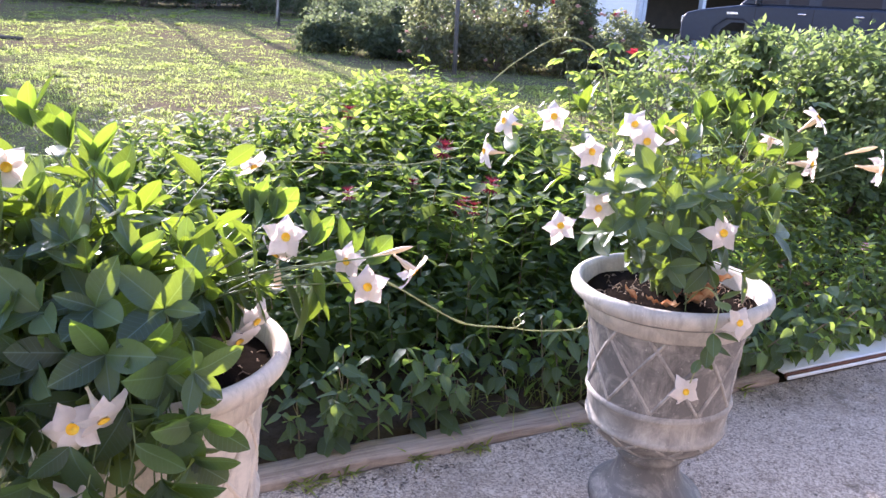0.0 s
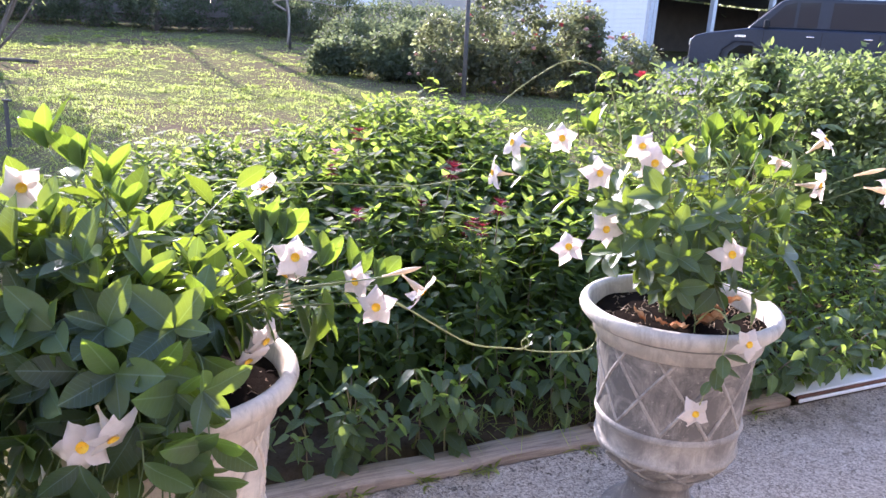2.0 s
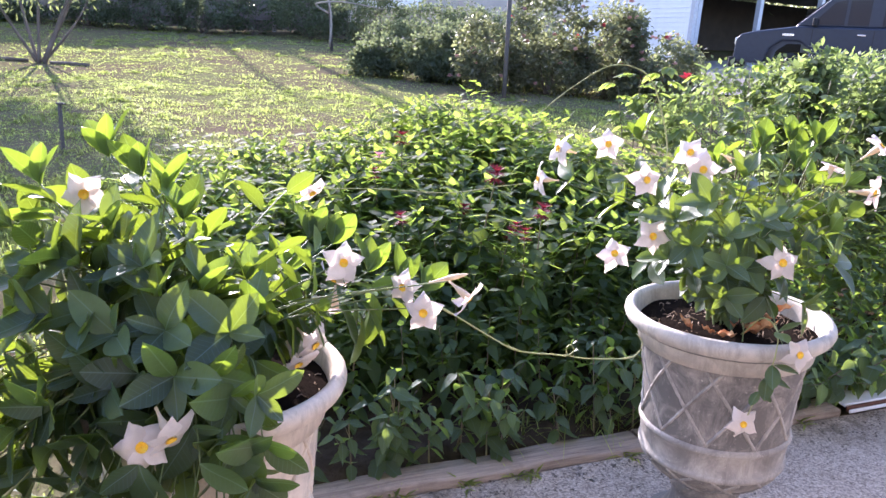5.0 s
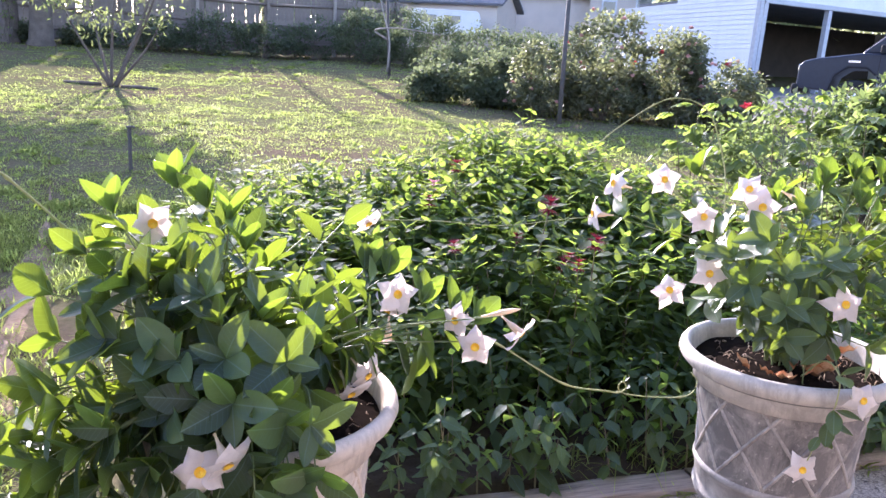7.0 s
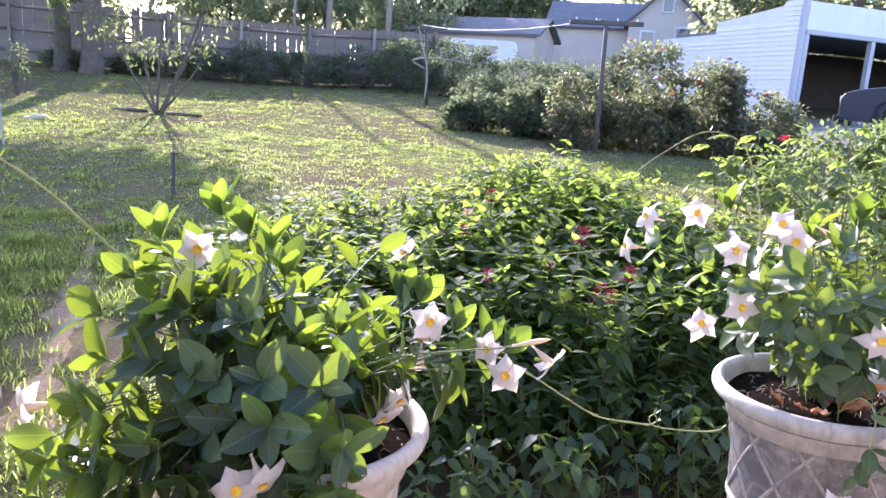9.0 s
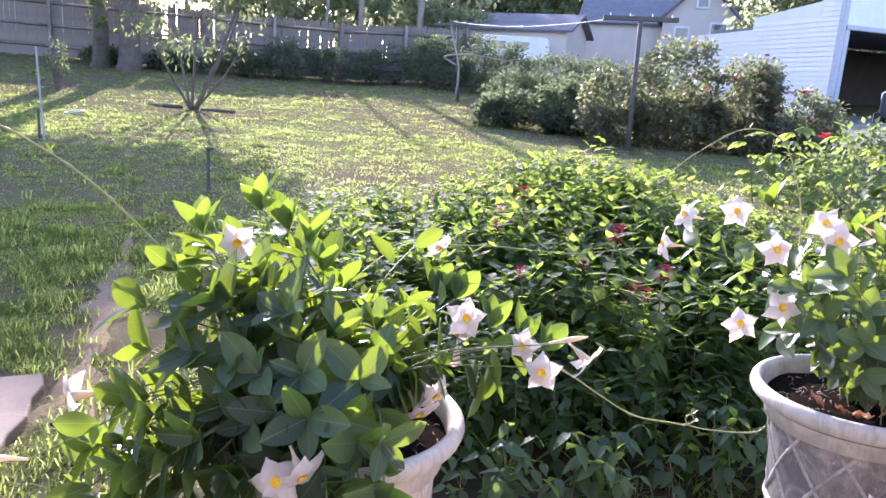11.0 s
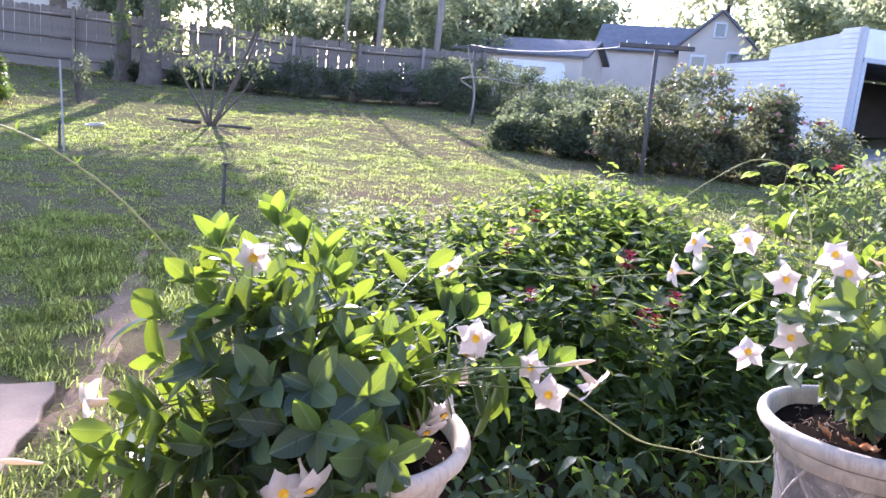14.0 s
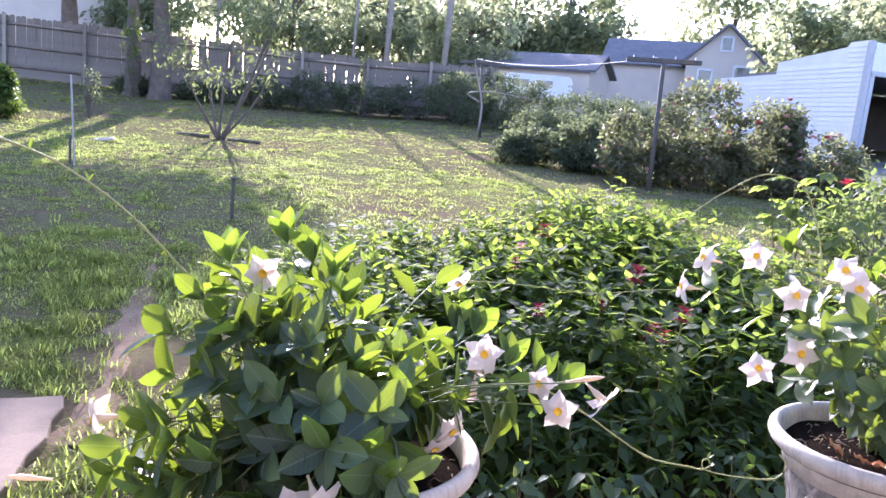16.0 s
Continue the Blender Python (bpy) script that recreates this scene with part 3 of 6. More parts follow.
litter(URN_R, [(-0.085, -0.075, 0.63, 200, 0.75), (-0.01, -0.085, 0.628, 260, 1.15), (0.02, -0.06, 0.636, 120, 0.9), (0.15, -0.01, 0.625, 60, 0.8), (0.13, 0.05, 0.63, 150, 0.8), (-0.12, -0.03, 0.628, 20, 0.6), (-0.095, -0.085, 0.636, 80, 0.55), (-0.03, -0.07, 0.64, 310, 0.7), (0.04, -0.09, 0.634, 40, 0.8), (0.16, 0.02, 0.634, 250, 0.7)], 3)
litter(URN_L, [(0.12, 0.03, 0.626, 60, 0.5), (0.1, -0.08, 0.626, 160, 0.45)], 4)



def urn_weeds(m, spots, seed):
    """Small round-leaved weeds sprouting from urn soil."""
    r = np.random.default_rng(seed)
    for x, y, n in spots:
        top = thing("urn_weed", m @ pose(x, y, 0.618), "small fresh green weed sprouting in urn soil", "weed", group="urn weeds")
        a = r.uniform(0, 6.28, n)
        tip = np.stack([np.cos(a) * r.uniform(0.005, 0.035, n), np.sin(a) * r.uniform(0.005, 0.035, n), r.uniform(0.015, 0.075, n)], 1)
        stems, leaves = Soup(), Soup()
        V, F = leaf_template(0.02, 0.014, 4, 3, 0.2, 0.2, 0.5, 0.7)
        for p in tip:
            stems.add(*tube([(0, 0, -0.01), p * np.array([0.3, 0.3, 0.6]), p], (0.001, 0.0008, 0.0006), 4))
        for k in range(3):
            d = np.stack([np.cos(a + 2.1 * k), np.sin(a + 2.1 * k), r.uniform(-0.2, 0.4, n)], 1)
            leaves.spread(V, F, frames_of(d, np.tile([[0.1, -0.2, 1.0]], (n, 1))) * r.uniform(0.7, 1.4, n)[:, None, None], tip)
        put_mesh("stem", stems.mesh("stem"), M_STEM, top)
        put_mesh("foliage", leaves.mesh("foliage"), M_BRIGHTLEAF, top)


urn_weeds(URN_L, ((0.06, -0.02, 24), (0.10, -0.06, 18), (0.03, -0.09, 22), (0.01, 0.05, 20), (0.08, -0.12, 14)), 71)


# ---- flowering vines in the urns ----
def petal_template():
    V, F = [], []
    n, c = 7, 5
    for i in range(n):
        s = i / (n - 1)
        w = 0.0146 * (0.42 + 0.75 * math.sin(math.pi * min(1, s * 0.92 + 0.12))) * (1 - s ** 3) + 0.0005
        lean = 0.010 * s * s
        for j in range(c):
            q = 2 * j / (c - 1) - 1
            V.append((w * q + lean, 0.006 + 0.037 * s, 0.005 * s - 0.011 * s * s + 0.003 * q * s - 0.002 * q * q))
    for i in range(n - 1):
        for j in range(c - 1):
            F.append((i * c + j, i * c + j + 1, (i + 1) * c + j + 1, (i + 1) * c + j))
    return np.array(V), np.array(F)


PETAL = [mesh_arrays("petal", petal_template()[0] * np.array([1, 1, z]) + np.array([0, 0, w]) * (petal_template()[0][:, 1:2] - 0.006), petal_template()[1], True) for z, w in ((1, 0), (1.5, -0.25), (1.2, 0.2))]
TUBE_MESH = mesh_arrays("flower_tube", *turned([(0.0085, 0.001), (0.0082, -0.004), (0.0078, -0.014), (0.0065, -0.026), (0.0035, -0.036), (0.0022, -0.048), (0.0028, -0.054)], 14), True)
CENTRE_MESH = mesh_arrays("flower_centre", *turned([(0.0086, 0.0030), (0.0070, 0.0020), (0.0040, -0.001), (0.0005, -0.003)], 14), True)
BUD_MESH = mesh_arrays("flower_bud", *turned([(0.0004, 0.03), (0.003, 0.022), (0.0052, 0.008), (0.0055, -0.006), (0.0040, -0.02), (0.0024, -0.04), (0.0024, -0.05)], 12), True)
GLOSS = [mesh_arrays("leaf", *leaf_template(l, w, 9, 5, f, c, 0.5, 0.74), True) for l, w, f, c in ((0.088, 0.048, 0.24, 0.10), (0.098, 0.051, 0.30, 0.22), (0.080, 0.046, 0.18, 0.05), (0.100, 0.056, 0.30, 0.30), (0.086, 0.038, 0.34, 0.15), (0.064, 0.027, 0.3, 0.1))]
YOUNG = [GLOSS[i].copy() for i in (0, 1, 4, 4)]


def flower(parent, place, facing, size=1.0, r=random):
    q = Vector(facing).normalized().to_track_quat("Z", "Y").to_matrix().to_4x4()
    ob = put_mesh("flower", TUBE_MESH, M_TUBE, parent, "white trumpet flower with a yellow throat")
    ob.matrix_local = Matrix.Translation(place) @ q @ pose(0, 0, 0, 0, 0, r.uniform(0, 72)) @ Matrix.Diagonal((size, size, size, 1))
    for i in range(5):
        p = put_mesh("petal", PETAL[r.choice((0, 0, 1, 2))], M_PETAL, ob)
        p.matrix_local = pose(0, 0, 0, r.uniform(-9, 7), r.uniform(-6, 6), 72 * i + r.uniform(-5, 5)) @ Matrix.Diagonal((r.uniform(0.9, 1.1), r.uniform(0.92, 1.08), 1, 1))
    put_mesh("flower_centre", CENTRE_MESH, M_THROAT, ob, "orange-yellow throat")
    return ob


def vine(name, root, label, flowers, buds, shoots, seed, leaf_size):
    """Bushy vine: stems from the soil to each flower and shoot, leaves in crossed pairs that open towards the tip."""
    r = random.Random(seed)
    top = thing(name, Matrix.Translation(root), label, "flowering plant", group="urn plants")
    root = np.array(root)
    leaf_rows = []

    def stem(tip, dense, size, thick=0.0028, start=0.22, lift=0.25, stand=0.5):
        tip = np.array(tip) - root
        base = np.array([r.uniform(-0.03, 0.03), r.uniform(-0.03, 0.03), -0.012])
        flat = np.array([tip[0], tip[1], 0.0])
        reach = np.linalg.norm(flat)
        mid = base * 0.5 + flat * (0.55 if stand > 0.6 else 0.42) + np.array([r.uniform(-0.03, 0.03), r.uniform(-0.03, 0.03), max(0.10, tip[2] * 0.6) + lift * reach * 0.5])
        near = base + np.array([flat[0] * 0.12, flat[1] * 0.12, 0.08 + 0.25 * max(0, mid[2] - 0.08)])
        P = smooth_line([base, near, mid, tip], 26)
        put_mesh("stem", mesh_arrays("stem", *tube(P, np.linspace(thick, 0.0013, 26), 5), True), M_STEM, top)
        length = np.sum(np.linalg.norm(np.diff(P, axis=0), axis=1))
        n = max(2, int(length * (1 - start) / dense))
        turn = r.uniform(0, 3.14)
        for i in range(n):
            s = start + (0.98 - start) * (i + 0.3) / n
            j = min(24, int(s * 25))
            t = P[j + 1] - P[j]
            t /= np.linalg.norm(t) + 1e-9
            ref = np.cross(t, (0.0, 0.0, 1.0)) if abs(t[2]) < 0.95 else np.array([1.0, 0, 0])
            ref /= np.linalg.norm(ref)
            over = np.cross(ref, t)
            turn += 1.57 + r.uniform(-0.35, 0.35)
            young = i / n > 0.72
            for side in (0, math.pi):
                if r.random() < 0.1:
                    continue
                a = turn + side + r.uniform(-0.2, 0.2)
                out = math.cos(a) * ref + math.sin(a) * over
                open_by = r.uniform(0.45, 0.9) if young else r.uniform(0.1, 0.5)
                d = out * 0.85 + t * open_by + np.array([0, 0, r.uniform(-0.45, 0.1) if not young else r.uniform(-0.1, 0.4)])
                if tip[2] < 0.22 and not young:
                    d = d + np.array([0, 0, -0.5])
                face = t * 0.9 + np.array([r.uniform(-0.35, 0.35), r.uniform(-0.35, 0.25), r.uniform(0.1, 0.6)])
                leaf_rows.append((P[j] + out * 0.006, d, face, size * r.uniform(0.72, 1.12) * (0.78 if young else 1), young and r.random() < (0.5 if stand > 0.6 else 0.15)))
        return P

    for place, facing, size in flowers:
        f = np.array(facing, dtype=float)
        f /= np.linalg.norm(f)
        stem(np.array(place) - f * 0.054 * size, 0.075, leaf_size, 0.0017, 0.4)
        flower(top, np.array(place) - root, facing, size, r)
    for place, facing in buds:
        f = np.array(facing, dtype=float)
        f /= np.linalg.norm(f)
        stem(np.array(place) - f * 0.05, 0.08, leaf_size, 0.002, 0.45)
        put_mesh("flower_bud", BUD_MESH, M_TUBE, top, "closed cream bud").matrix_local = Matrix.Translation(np.array(place) - root) @ Vector(f).to_track_quat("Z", "Y").to_matrix().to_4x4()
    for tip, dense, upright in shoots:
        low = tip[2] < root[2] + 0.12 and tip[1] < root[1] - 0.2
        P = stem(tip, dense, leaf_size, start=0.5 if low else 0.34, lift=0.12 if low else 0.25, stand=upright)
        # a tuft of young leaves at the tip
        t = P[-1] - P[-4]
        t /= np.linalg.norm(t)
        ref = np.cross(t, (0.3, 0.2, 0.93))
        ref /= np.linalg.norm(ref)
        over = np.cross(ref, t)
        first = r.uniform(0, 3)
        for i in range(4):
            a = first + i * 1.57 + r.uniform(-0.3, 0.3)
            out = math.cos(a) * ref + math.sin(a) * over
            d = out * (0.9 - 0.45 * max(0, upright)) + t * r.uniform(0.5, 1.0) * (0.4 if upright > 0.7 else 1) + np.array([0, 0, (1.0 if upright > 0.7 else 0.5) * upright])
            leaf_rows.append((P[-1], d, t + np.array([0, 0, 0.3]) - out * 0.2, leaf_size * r.uniform(0.7, 1.05), r.random() < (upright if upright > 0.6 else 0.12)))
    for place, d, up, size, young in leaf_rows:
        d = d / np.linalg.norm(d)
        mid = place + d * 0.045 * size
        clear = True
        for q, facing, fs in flowers:
            f = np.array(facing, dtype=float)
            f /= np.linalg.norm(f)
            w = mid - (np.array(q) - root)
            along = w @ f
            if -0.01 < along < 0.3 and np.linalg.norm(w - along * f) < 0.045 * fs:
                clear = False
        if clear:
            put_mesh("leaf", r.choice(YOUNG if young else GLOSS), M_YOUNGLEAF if young else M_GLOSSLEAF, top).matrix_local = one_frame(place, d, up, size)
    return top


C, LEFT, RIGHT = (0.0, -1, 0.28), (-0.95, -0.25, 0.05), (0.95, -0.35, -0.05)
ROOT_R = (0.572, 1.795, 0.622)
ROOT_L = (-0.53, 1.17, 0.622)
right_flowers = [((0.118, 1.791, 1.035), (-0.85, -0.45, 0.2), 1.0), ((0.245, 1.846, 1.047), C, 1.0), ((0.073, 1.744, 0.965), LEFT, 0.95), ((0.433, 1.787, 1.047), (-0.4, -0.9, 0.4), 1.0), ((0.457, 1.749, 1.013), (0, -1, 0.2), 1.1), ((0.319, 1.701, 0.987), (0.3, -1, 0.2), 1.0), ((0.555, 1.803, 1.025), (0.6, -0.2, -0.3), 0.9), ((0.890, 1.826, 1.088), (0.6, -0.4, 0.7), 1.0), ((0.90, 1.832, 0.972), (0.7, -0.7, 0.1), 1.1), ((0.823, 1.913, 1.019), (0.2, 0.3, 0.6), 0.8), ((1.054, 1.792, 0.976), RIGHT, 1.1)]
right_flowers += [((0.265, 1.691, 0.808), (-0.1, -0.9, 0.5), 1.0), ((0.349, 1.694, 0.856), (0.15, -1, 0.25), 1.05), ((0.624, 1.618, 0.834), (0.1, -1, 0.35), 1.1), ((0.655, 1.518, 0.657), (0.25, -1, 0.2), 0.95), ((0.578, 1.555, 0.462), (0.05, -1, 0.2), 0.95)]
left_flowers = [((-0.766, 1.234, 0.966), (0.3, -1, 0.15), 1.1), ((-0.448, 1.628, 0.916), (0.55, -0.5, -0.65), 1.0), ((-0.321, 1.368, 0.833), (0.5, -0.9, 0.4), 1.05), ((-0.345, 1.394, 0.788), (-0.3, -0.5, -0.6), 0.95), ((-0.151, 1.288, 0.771), (0.05, -1, 0.15), 0.98), ((-0.197, 1.335, 0.803), (-0.4, -0.9, 0.0), 0.9), ((-0.066, 1.301, 0.802), (0.75, -0.25, -0.5), 0.95), ((-0.331, 1.346, 0.740), (0.1, -0.4, -0.9), 0.95), ((-0.339, 1.212, 0.721), (0.8, -0.5, -0.4), 0.95), ((-0.363, 1.186, 0.693), (0.6, -0.6, -0.6), 0.95), ((-0.472, 0.900, 0.695), (0.6, -0.5, -0.6), 1.0), ((-0.515, 0.900, 0.678), (0.38, -0.85, 0.4), 1.0), ((-0.931, 0.953, 0.726), (-0.8, -0.4, -0.2), 1.05), ((-0.506, 0.895, 0.574), (0.1, -0.3, -1), 0.95)]
left_buds = [((-0.985, 0.855, 0.652), (-1, -0.2, -0.05)), ((-0.822, 1.214, 0.924), (-1, -0.2, 0.2)), ((-0.728, 1.208, 0.878), (0.1, -0.5, -0.8)), ((-0.10, 1.34, 0.83), (1, -0.1, 0.35))]
right_buds = [((1.02, 1.82, 1.02), (1, 0, 0.3))]
right_upper = [((0.328, 1.874, 1.06), 0.05, 0.8), ((0.60, 1.80, 1.07), 0.042, 0.9), ((0.66, 1.79, 1.09), 0.042, 0.9), ((0.73, 1.80, 1.08), 0.042, 0.9), ((0.67, 1.75, 1.03), 0.042, 0.9), ((0.70, 1.84, 1.06), 0.042, 0.9), ((0.62, 1.85, 1.04), 0.042, 0.9), ((0.55, 1.74, 1.0), 0.05, 0.5), ((0.80, 1.78, 0.99), 0.05, 0.5), ((0.55, 1.95, 1.0), 0.05, 0.5), ((0.45, 1.92, 1.0), 0.05, 0.5), ((0.78, 1.93, 0.97), 0.05, 0.4), ((0.90, 1.80, 0.94), 0.06, 0.3)]
right_lower = [((0.16, 1.74, 0.97), 0.06, 0.2), ((0.40, 1.70, 0.90), 0.05, 0.1), ((0.50, 1.64, 0.88), 0.05, 0.1), ((0.62, 1.66, 0.92), 0.05, 0.3), ((0.74, 1.68, 0.90), 0.05, 0.2), ((0.30, 1.82, 0.91), 0.05, 0.2), ((0.52, 1.64, 0.74), 0.05, -0.3), ((0.70, 1.66, 0.73), 0.05, -0.2), ((0.40, 1.72, 0.80), 0.05, 0.0), ((0.56, 1.66, 0.80), 0.05, 0.0), ((0.46, 1.66, 0.95), 0.05, 0.2), ((0.68, 1.70, 0.82), 0.05, 0.1), ((0.62, 1.62, 0.86), 0.042, 0.0), ((0.50, 1.61, 0.82), 0.042, 0.0), ((0.73, 1.63, 0.84), 0.042, 0.0), ((0.57, 1.64, 0.92), 0.042, 0.0), ((0.43, 1.66, 0.85), 0.042, 0.0)]
left_upper = [((-0.705, 1.215, 1.04), 0.042, 0.9), ((-0.645, 1.21, 1.01), 0.042, 0.9), ((-0.605, 1.21, 0.985), 0.042, 0.9), ((-0.57, 1.20, 0.94), 0.045, 0.8), ((-0.785, 1.14, 1.0), 0.055, 0.8), ((-0.80, 1.08, 0.94), 0.05, 0.6), ((-0.815, 1.01, 0.89), 0.05, 0.4), ((-0.76, 1.14, 0.97), 0.045, 0.6), ((-0.70, 1.12, 0.95), 0.045, 0.6), ((-0.66, 1.30, 0.94), 0.05, 0.5), ((-0.78, 1.28, 0.93), 0.05, 0.5), ((-0.57, 1.30, 0.88), 0.05, 0.4)]
left_branch = [((-0.424, 1.50, 0.84), 0.05, 0.9), ((-0.375, 1.51, 0.83), 0.05, 0.9), ((-0.463, 1.47, 0.775), 0.05, 0.8), ((-0.281, 1.425, 0.80), 0.05, 0.9), ((-0.216, 1.413, 0.785), 0.055, 0.9), ((-0.166, 1.397, 0.778), 0.055, 0.9), ((-0.46, 1.20, 0.84), 0.045, 0.8), ((-0.50, 1.10, 0.85), 0.045, 0.8), ((-0.43, 1.12, 0.80), 0.045, 0.8), ((-0.54, 1.03, 0.86), 0.045, 0.7)]
left_low = [((-0.90 + 0.06 * i, 1.06 - 0.04 * k + 0.03 * math.sin(3.1 * i), 0.74 - 0.11 * k), 0.045, 0.0) for k in (1, 2) for i in range(5)]
left_rim = [((-0.37, 0.97, 0.74), 0.045, 0.1), ((-0.39, 0.94, 0.67), 0.045, -0.1), ((-0.37, 0.95, 0.61), 0.045, -0.2), ((-0.40, 0.91, 0.60), 0.045, -0.2), ((-0.39, 0.93, 0.54), 0.045, -0.3), ((-0.43, 0.90, 0.66), 0.045, -0.1)]
left_back = [((-0.78 + 0.085 * i, 1.30 + 0.07 * (k % 2) + 0.03 * math.sin(2.3 * i + k), 0.84 - 0.07 * k + 0.03 * math.sin(1.7 * i)), 0.042, 0.3) for k in range(3) for i in range(5 - k % 2)]
# the skirt that hangs over the urn's rim, row under row
left_skirt = []
shift = random.Random(21)
for k, (z, x0, x1, y, n) in enumerate(((0.93, -0.79, -0.62, 1.13, 6), (0.88, -0.80, -0.54, 1.07, 8), (0.81, -0.82, -0.45, 1.00, 9), (0.74, -0.86, -0.39, 0.95, 11), (0.67, -0.89, -0.37, 0.91, 11), (0.60, -0.90, -0.36, 0.88, 11), (0.52, -0.90, -0.36, 0.86, 10), (0.44, -0.88, -0.37, 0.86, 9))):
    for i in range(n):
        x = x0 + (x1 - x0) * (i + 0.5 * (k % 2)) / (n - 1)
        if x < x1 + 0.01:
            left_skirt.append(((x + shift.uniform(-0.02, 0.02), y + 0.05 * abs((x + 0.64) / 0.25) ** 2 + shift.uniform(-0.03, 0.03), z + shift.uniform(-0.025, 0.025)), 0.045, 0.35 - 0.12 * k))
vine("flowering_vine", ROOT_R, "bushy glossy-leaved vine with white trumpet flowers in the grey urn", right_flowers, right_buds, right_upper + right_lower, 11, 0.9)
vine("flowering_vine", ROOT_L, "spreading glossy-leaved vine with white trumpet flowers in the cream urn", left_flowers, left_buds, left_upper + left_branch + left_back + left_low + left_rim + left_skirt, 12, 1.0)


def runner(name, pts, radius, label, leaves=(), size=0.35, blade=None, skin=None):
    top = thing(name, pose(0, 0, 0), label, "vine tendril")
    P = smooth_line(pts, 60)
    fat = np.linspace(radius, radius * 0.6, 60) * np.where(np.arange(60) % 9 == 4, 1.7, 1.0)
    put_mesh("stem", mesh_arrays("runner", *tube(P, fat, 6), True), M_TENDRIL, top)
    for s, d, z in leaves:
        for sign in (1, -1):
            put_mesh("leaf", blade or GLOSS[5], skin or M_BRIGHTLEAF, top).matrix_local = one_frame(P[int(s * 59)], np.array(d) + np.array([0.4 * sign, 0.1, 0.3 * sign]), (0, 0, 1), size * z)
    return top


runner("vine_runner", [(-0.22, 1.36, 0.80), (-0.105, 1.446, 0.717), (-0.031, 1.498, 0.657), (0.048, 1.545, 0.603), (0.137, 1.588, 0.582), (0.165, 1.597, 0.578), (0.182, 1.60, 0.590), (0.174, 1.602, 0.604), (0.164, 1.60, 0.592), (0.178, 1.60, 0.576), (0.241, 1.614, 0.569), (0.324, 1.628, 0.575), (0.345, 1.635, 0.609), (0.33, 1.64, 0.63)], 0.0020, "pale thin vine runner stretched between the two urns", [(0.45, (0.5, 0, 0.4), 0.7), (0.53, (0.5, 0, 0.8), 0.8)])
runner("vine_runner", [(-0.84, 1.22, 0.85), (-0.878, 1.179, 0.931), (-0.908, 1.074, 1.044), (-0.93, 0.994, 1.116), (-0.941, 0.878, 1.184), (-0.959, 0.791, 1.219), (-0.97, 0.70, 1.245)], 0.0026, "pale vine runner reaching up out of the cream urn", [(0.42, (-0.2, 0, 0.7), 0.7), (0.58, (0.1, 0, 0.8), 0.8), (0.76, (-0.3, -0.1, 0.3), 0.8), (0.3, (-0.4, 0, -0.5), 0.6)])
runner("vine_runner", [(0.56, 2.42, 0.02), (0.55, 2.44, 0.6), (0.538, 2.442, 0.935), (0.499, 2.451, 1.097), (0.432, 2.414, 1.209), (0.317, 2.383, 1.233), (0.197, 2.347, 1.162), (0.112, 2.304, 1.091), (0.09, 2.29, 1.06)], 0.0026, "pale arching vine runner above the bed plants", [(0.62, (0, 0, 1), 1.0)])


runner("vine_runner", [(-0.60, 1.40, 0.86), (-0.54, 1.60, 0.915), (-0.44, 1.63, 0.925), (-0.30, 1.66, 0.93), (-0.14, 1.70, 0.925), (0.0, 1.74, 0.945), (0.07, 1.75, 0.955)], 0.0013, "long thin tendril stretched across the bed between both plants", [(0.70, (0.1, -0.2, -0.8), 1.4)])
runner("vine_runner", [(0.60, 1.72, 0.62), (0.605, 1.62, 0.70), (0.610, 1.545, 0.697), (0.606, 1.522, 0.65), (0.600, 1.527, 0.60), (0.590, 1.535, 0.55), (0.580, 1.545, 0.49)], 0.0018, "short leafy vine sprig hanging over the grey urn's rim", [(0.35, (0.4, -0.3, 0.3), 1.0), (0.58, (0.3, -0.7, -0.3), 1.0), (0.68, (0.3, -0.5, -0.5), 0.95), (0.82, (-0.2, -0.6, -0.4), 0.7)], 0.72, GLOSS[2], M_GLOSSLEAF)


# ---- plants of the flower bed ----
LT = [leaf_template(l, w, 6, 3, f, c, 0.36, 1.15) for l, w, f, c in ((0.118, 0.066, 0.20, 0.18), (0.108, 0.056, 0.18, 0.30), (0.098, 0.056, 0.22, 0.10))]


LEAF_MESH = [mesh_arrays("leaf", V, F, True) for V, F in LT]
LT = [leaf_template(l, w, 5, 3, f, c, 0.36, 1.2) for l, w, f, c in ((0.112, 0.056, 0.18, 0.12), (0.104, 0.050, 0.16, 0.22), (0.092, 0.048, 0.20, 0.06))]


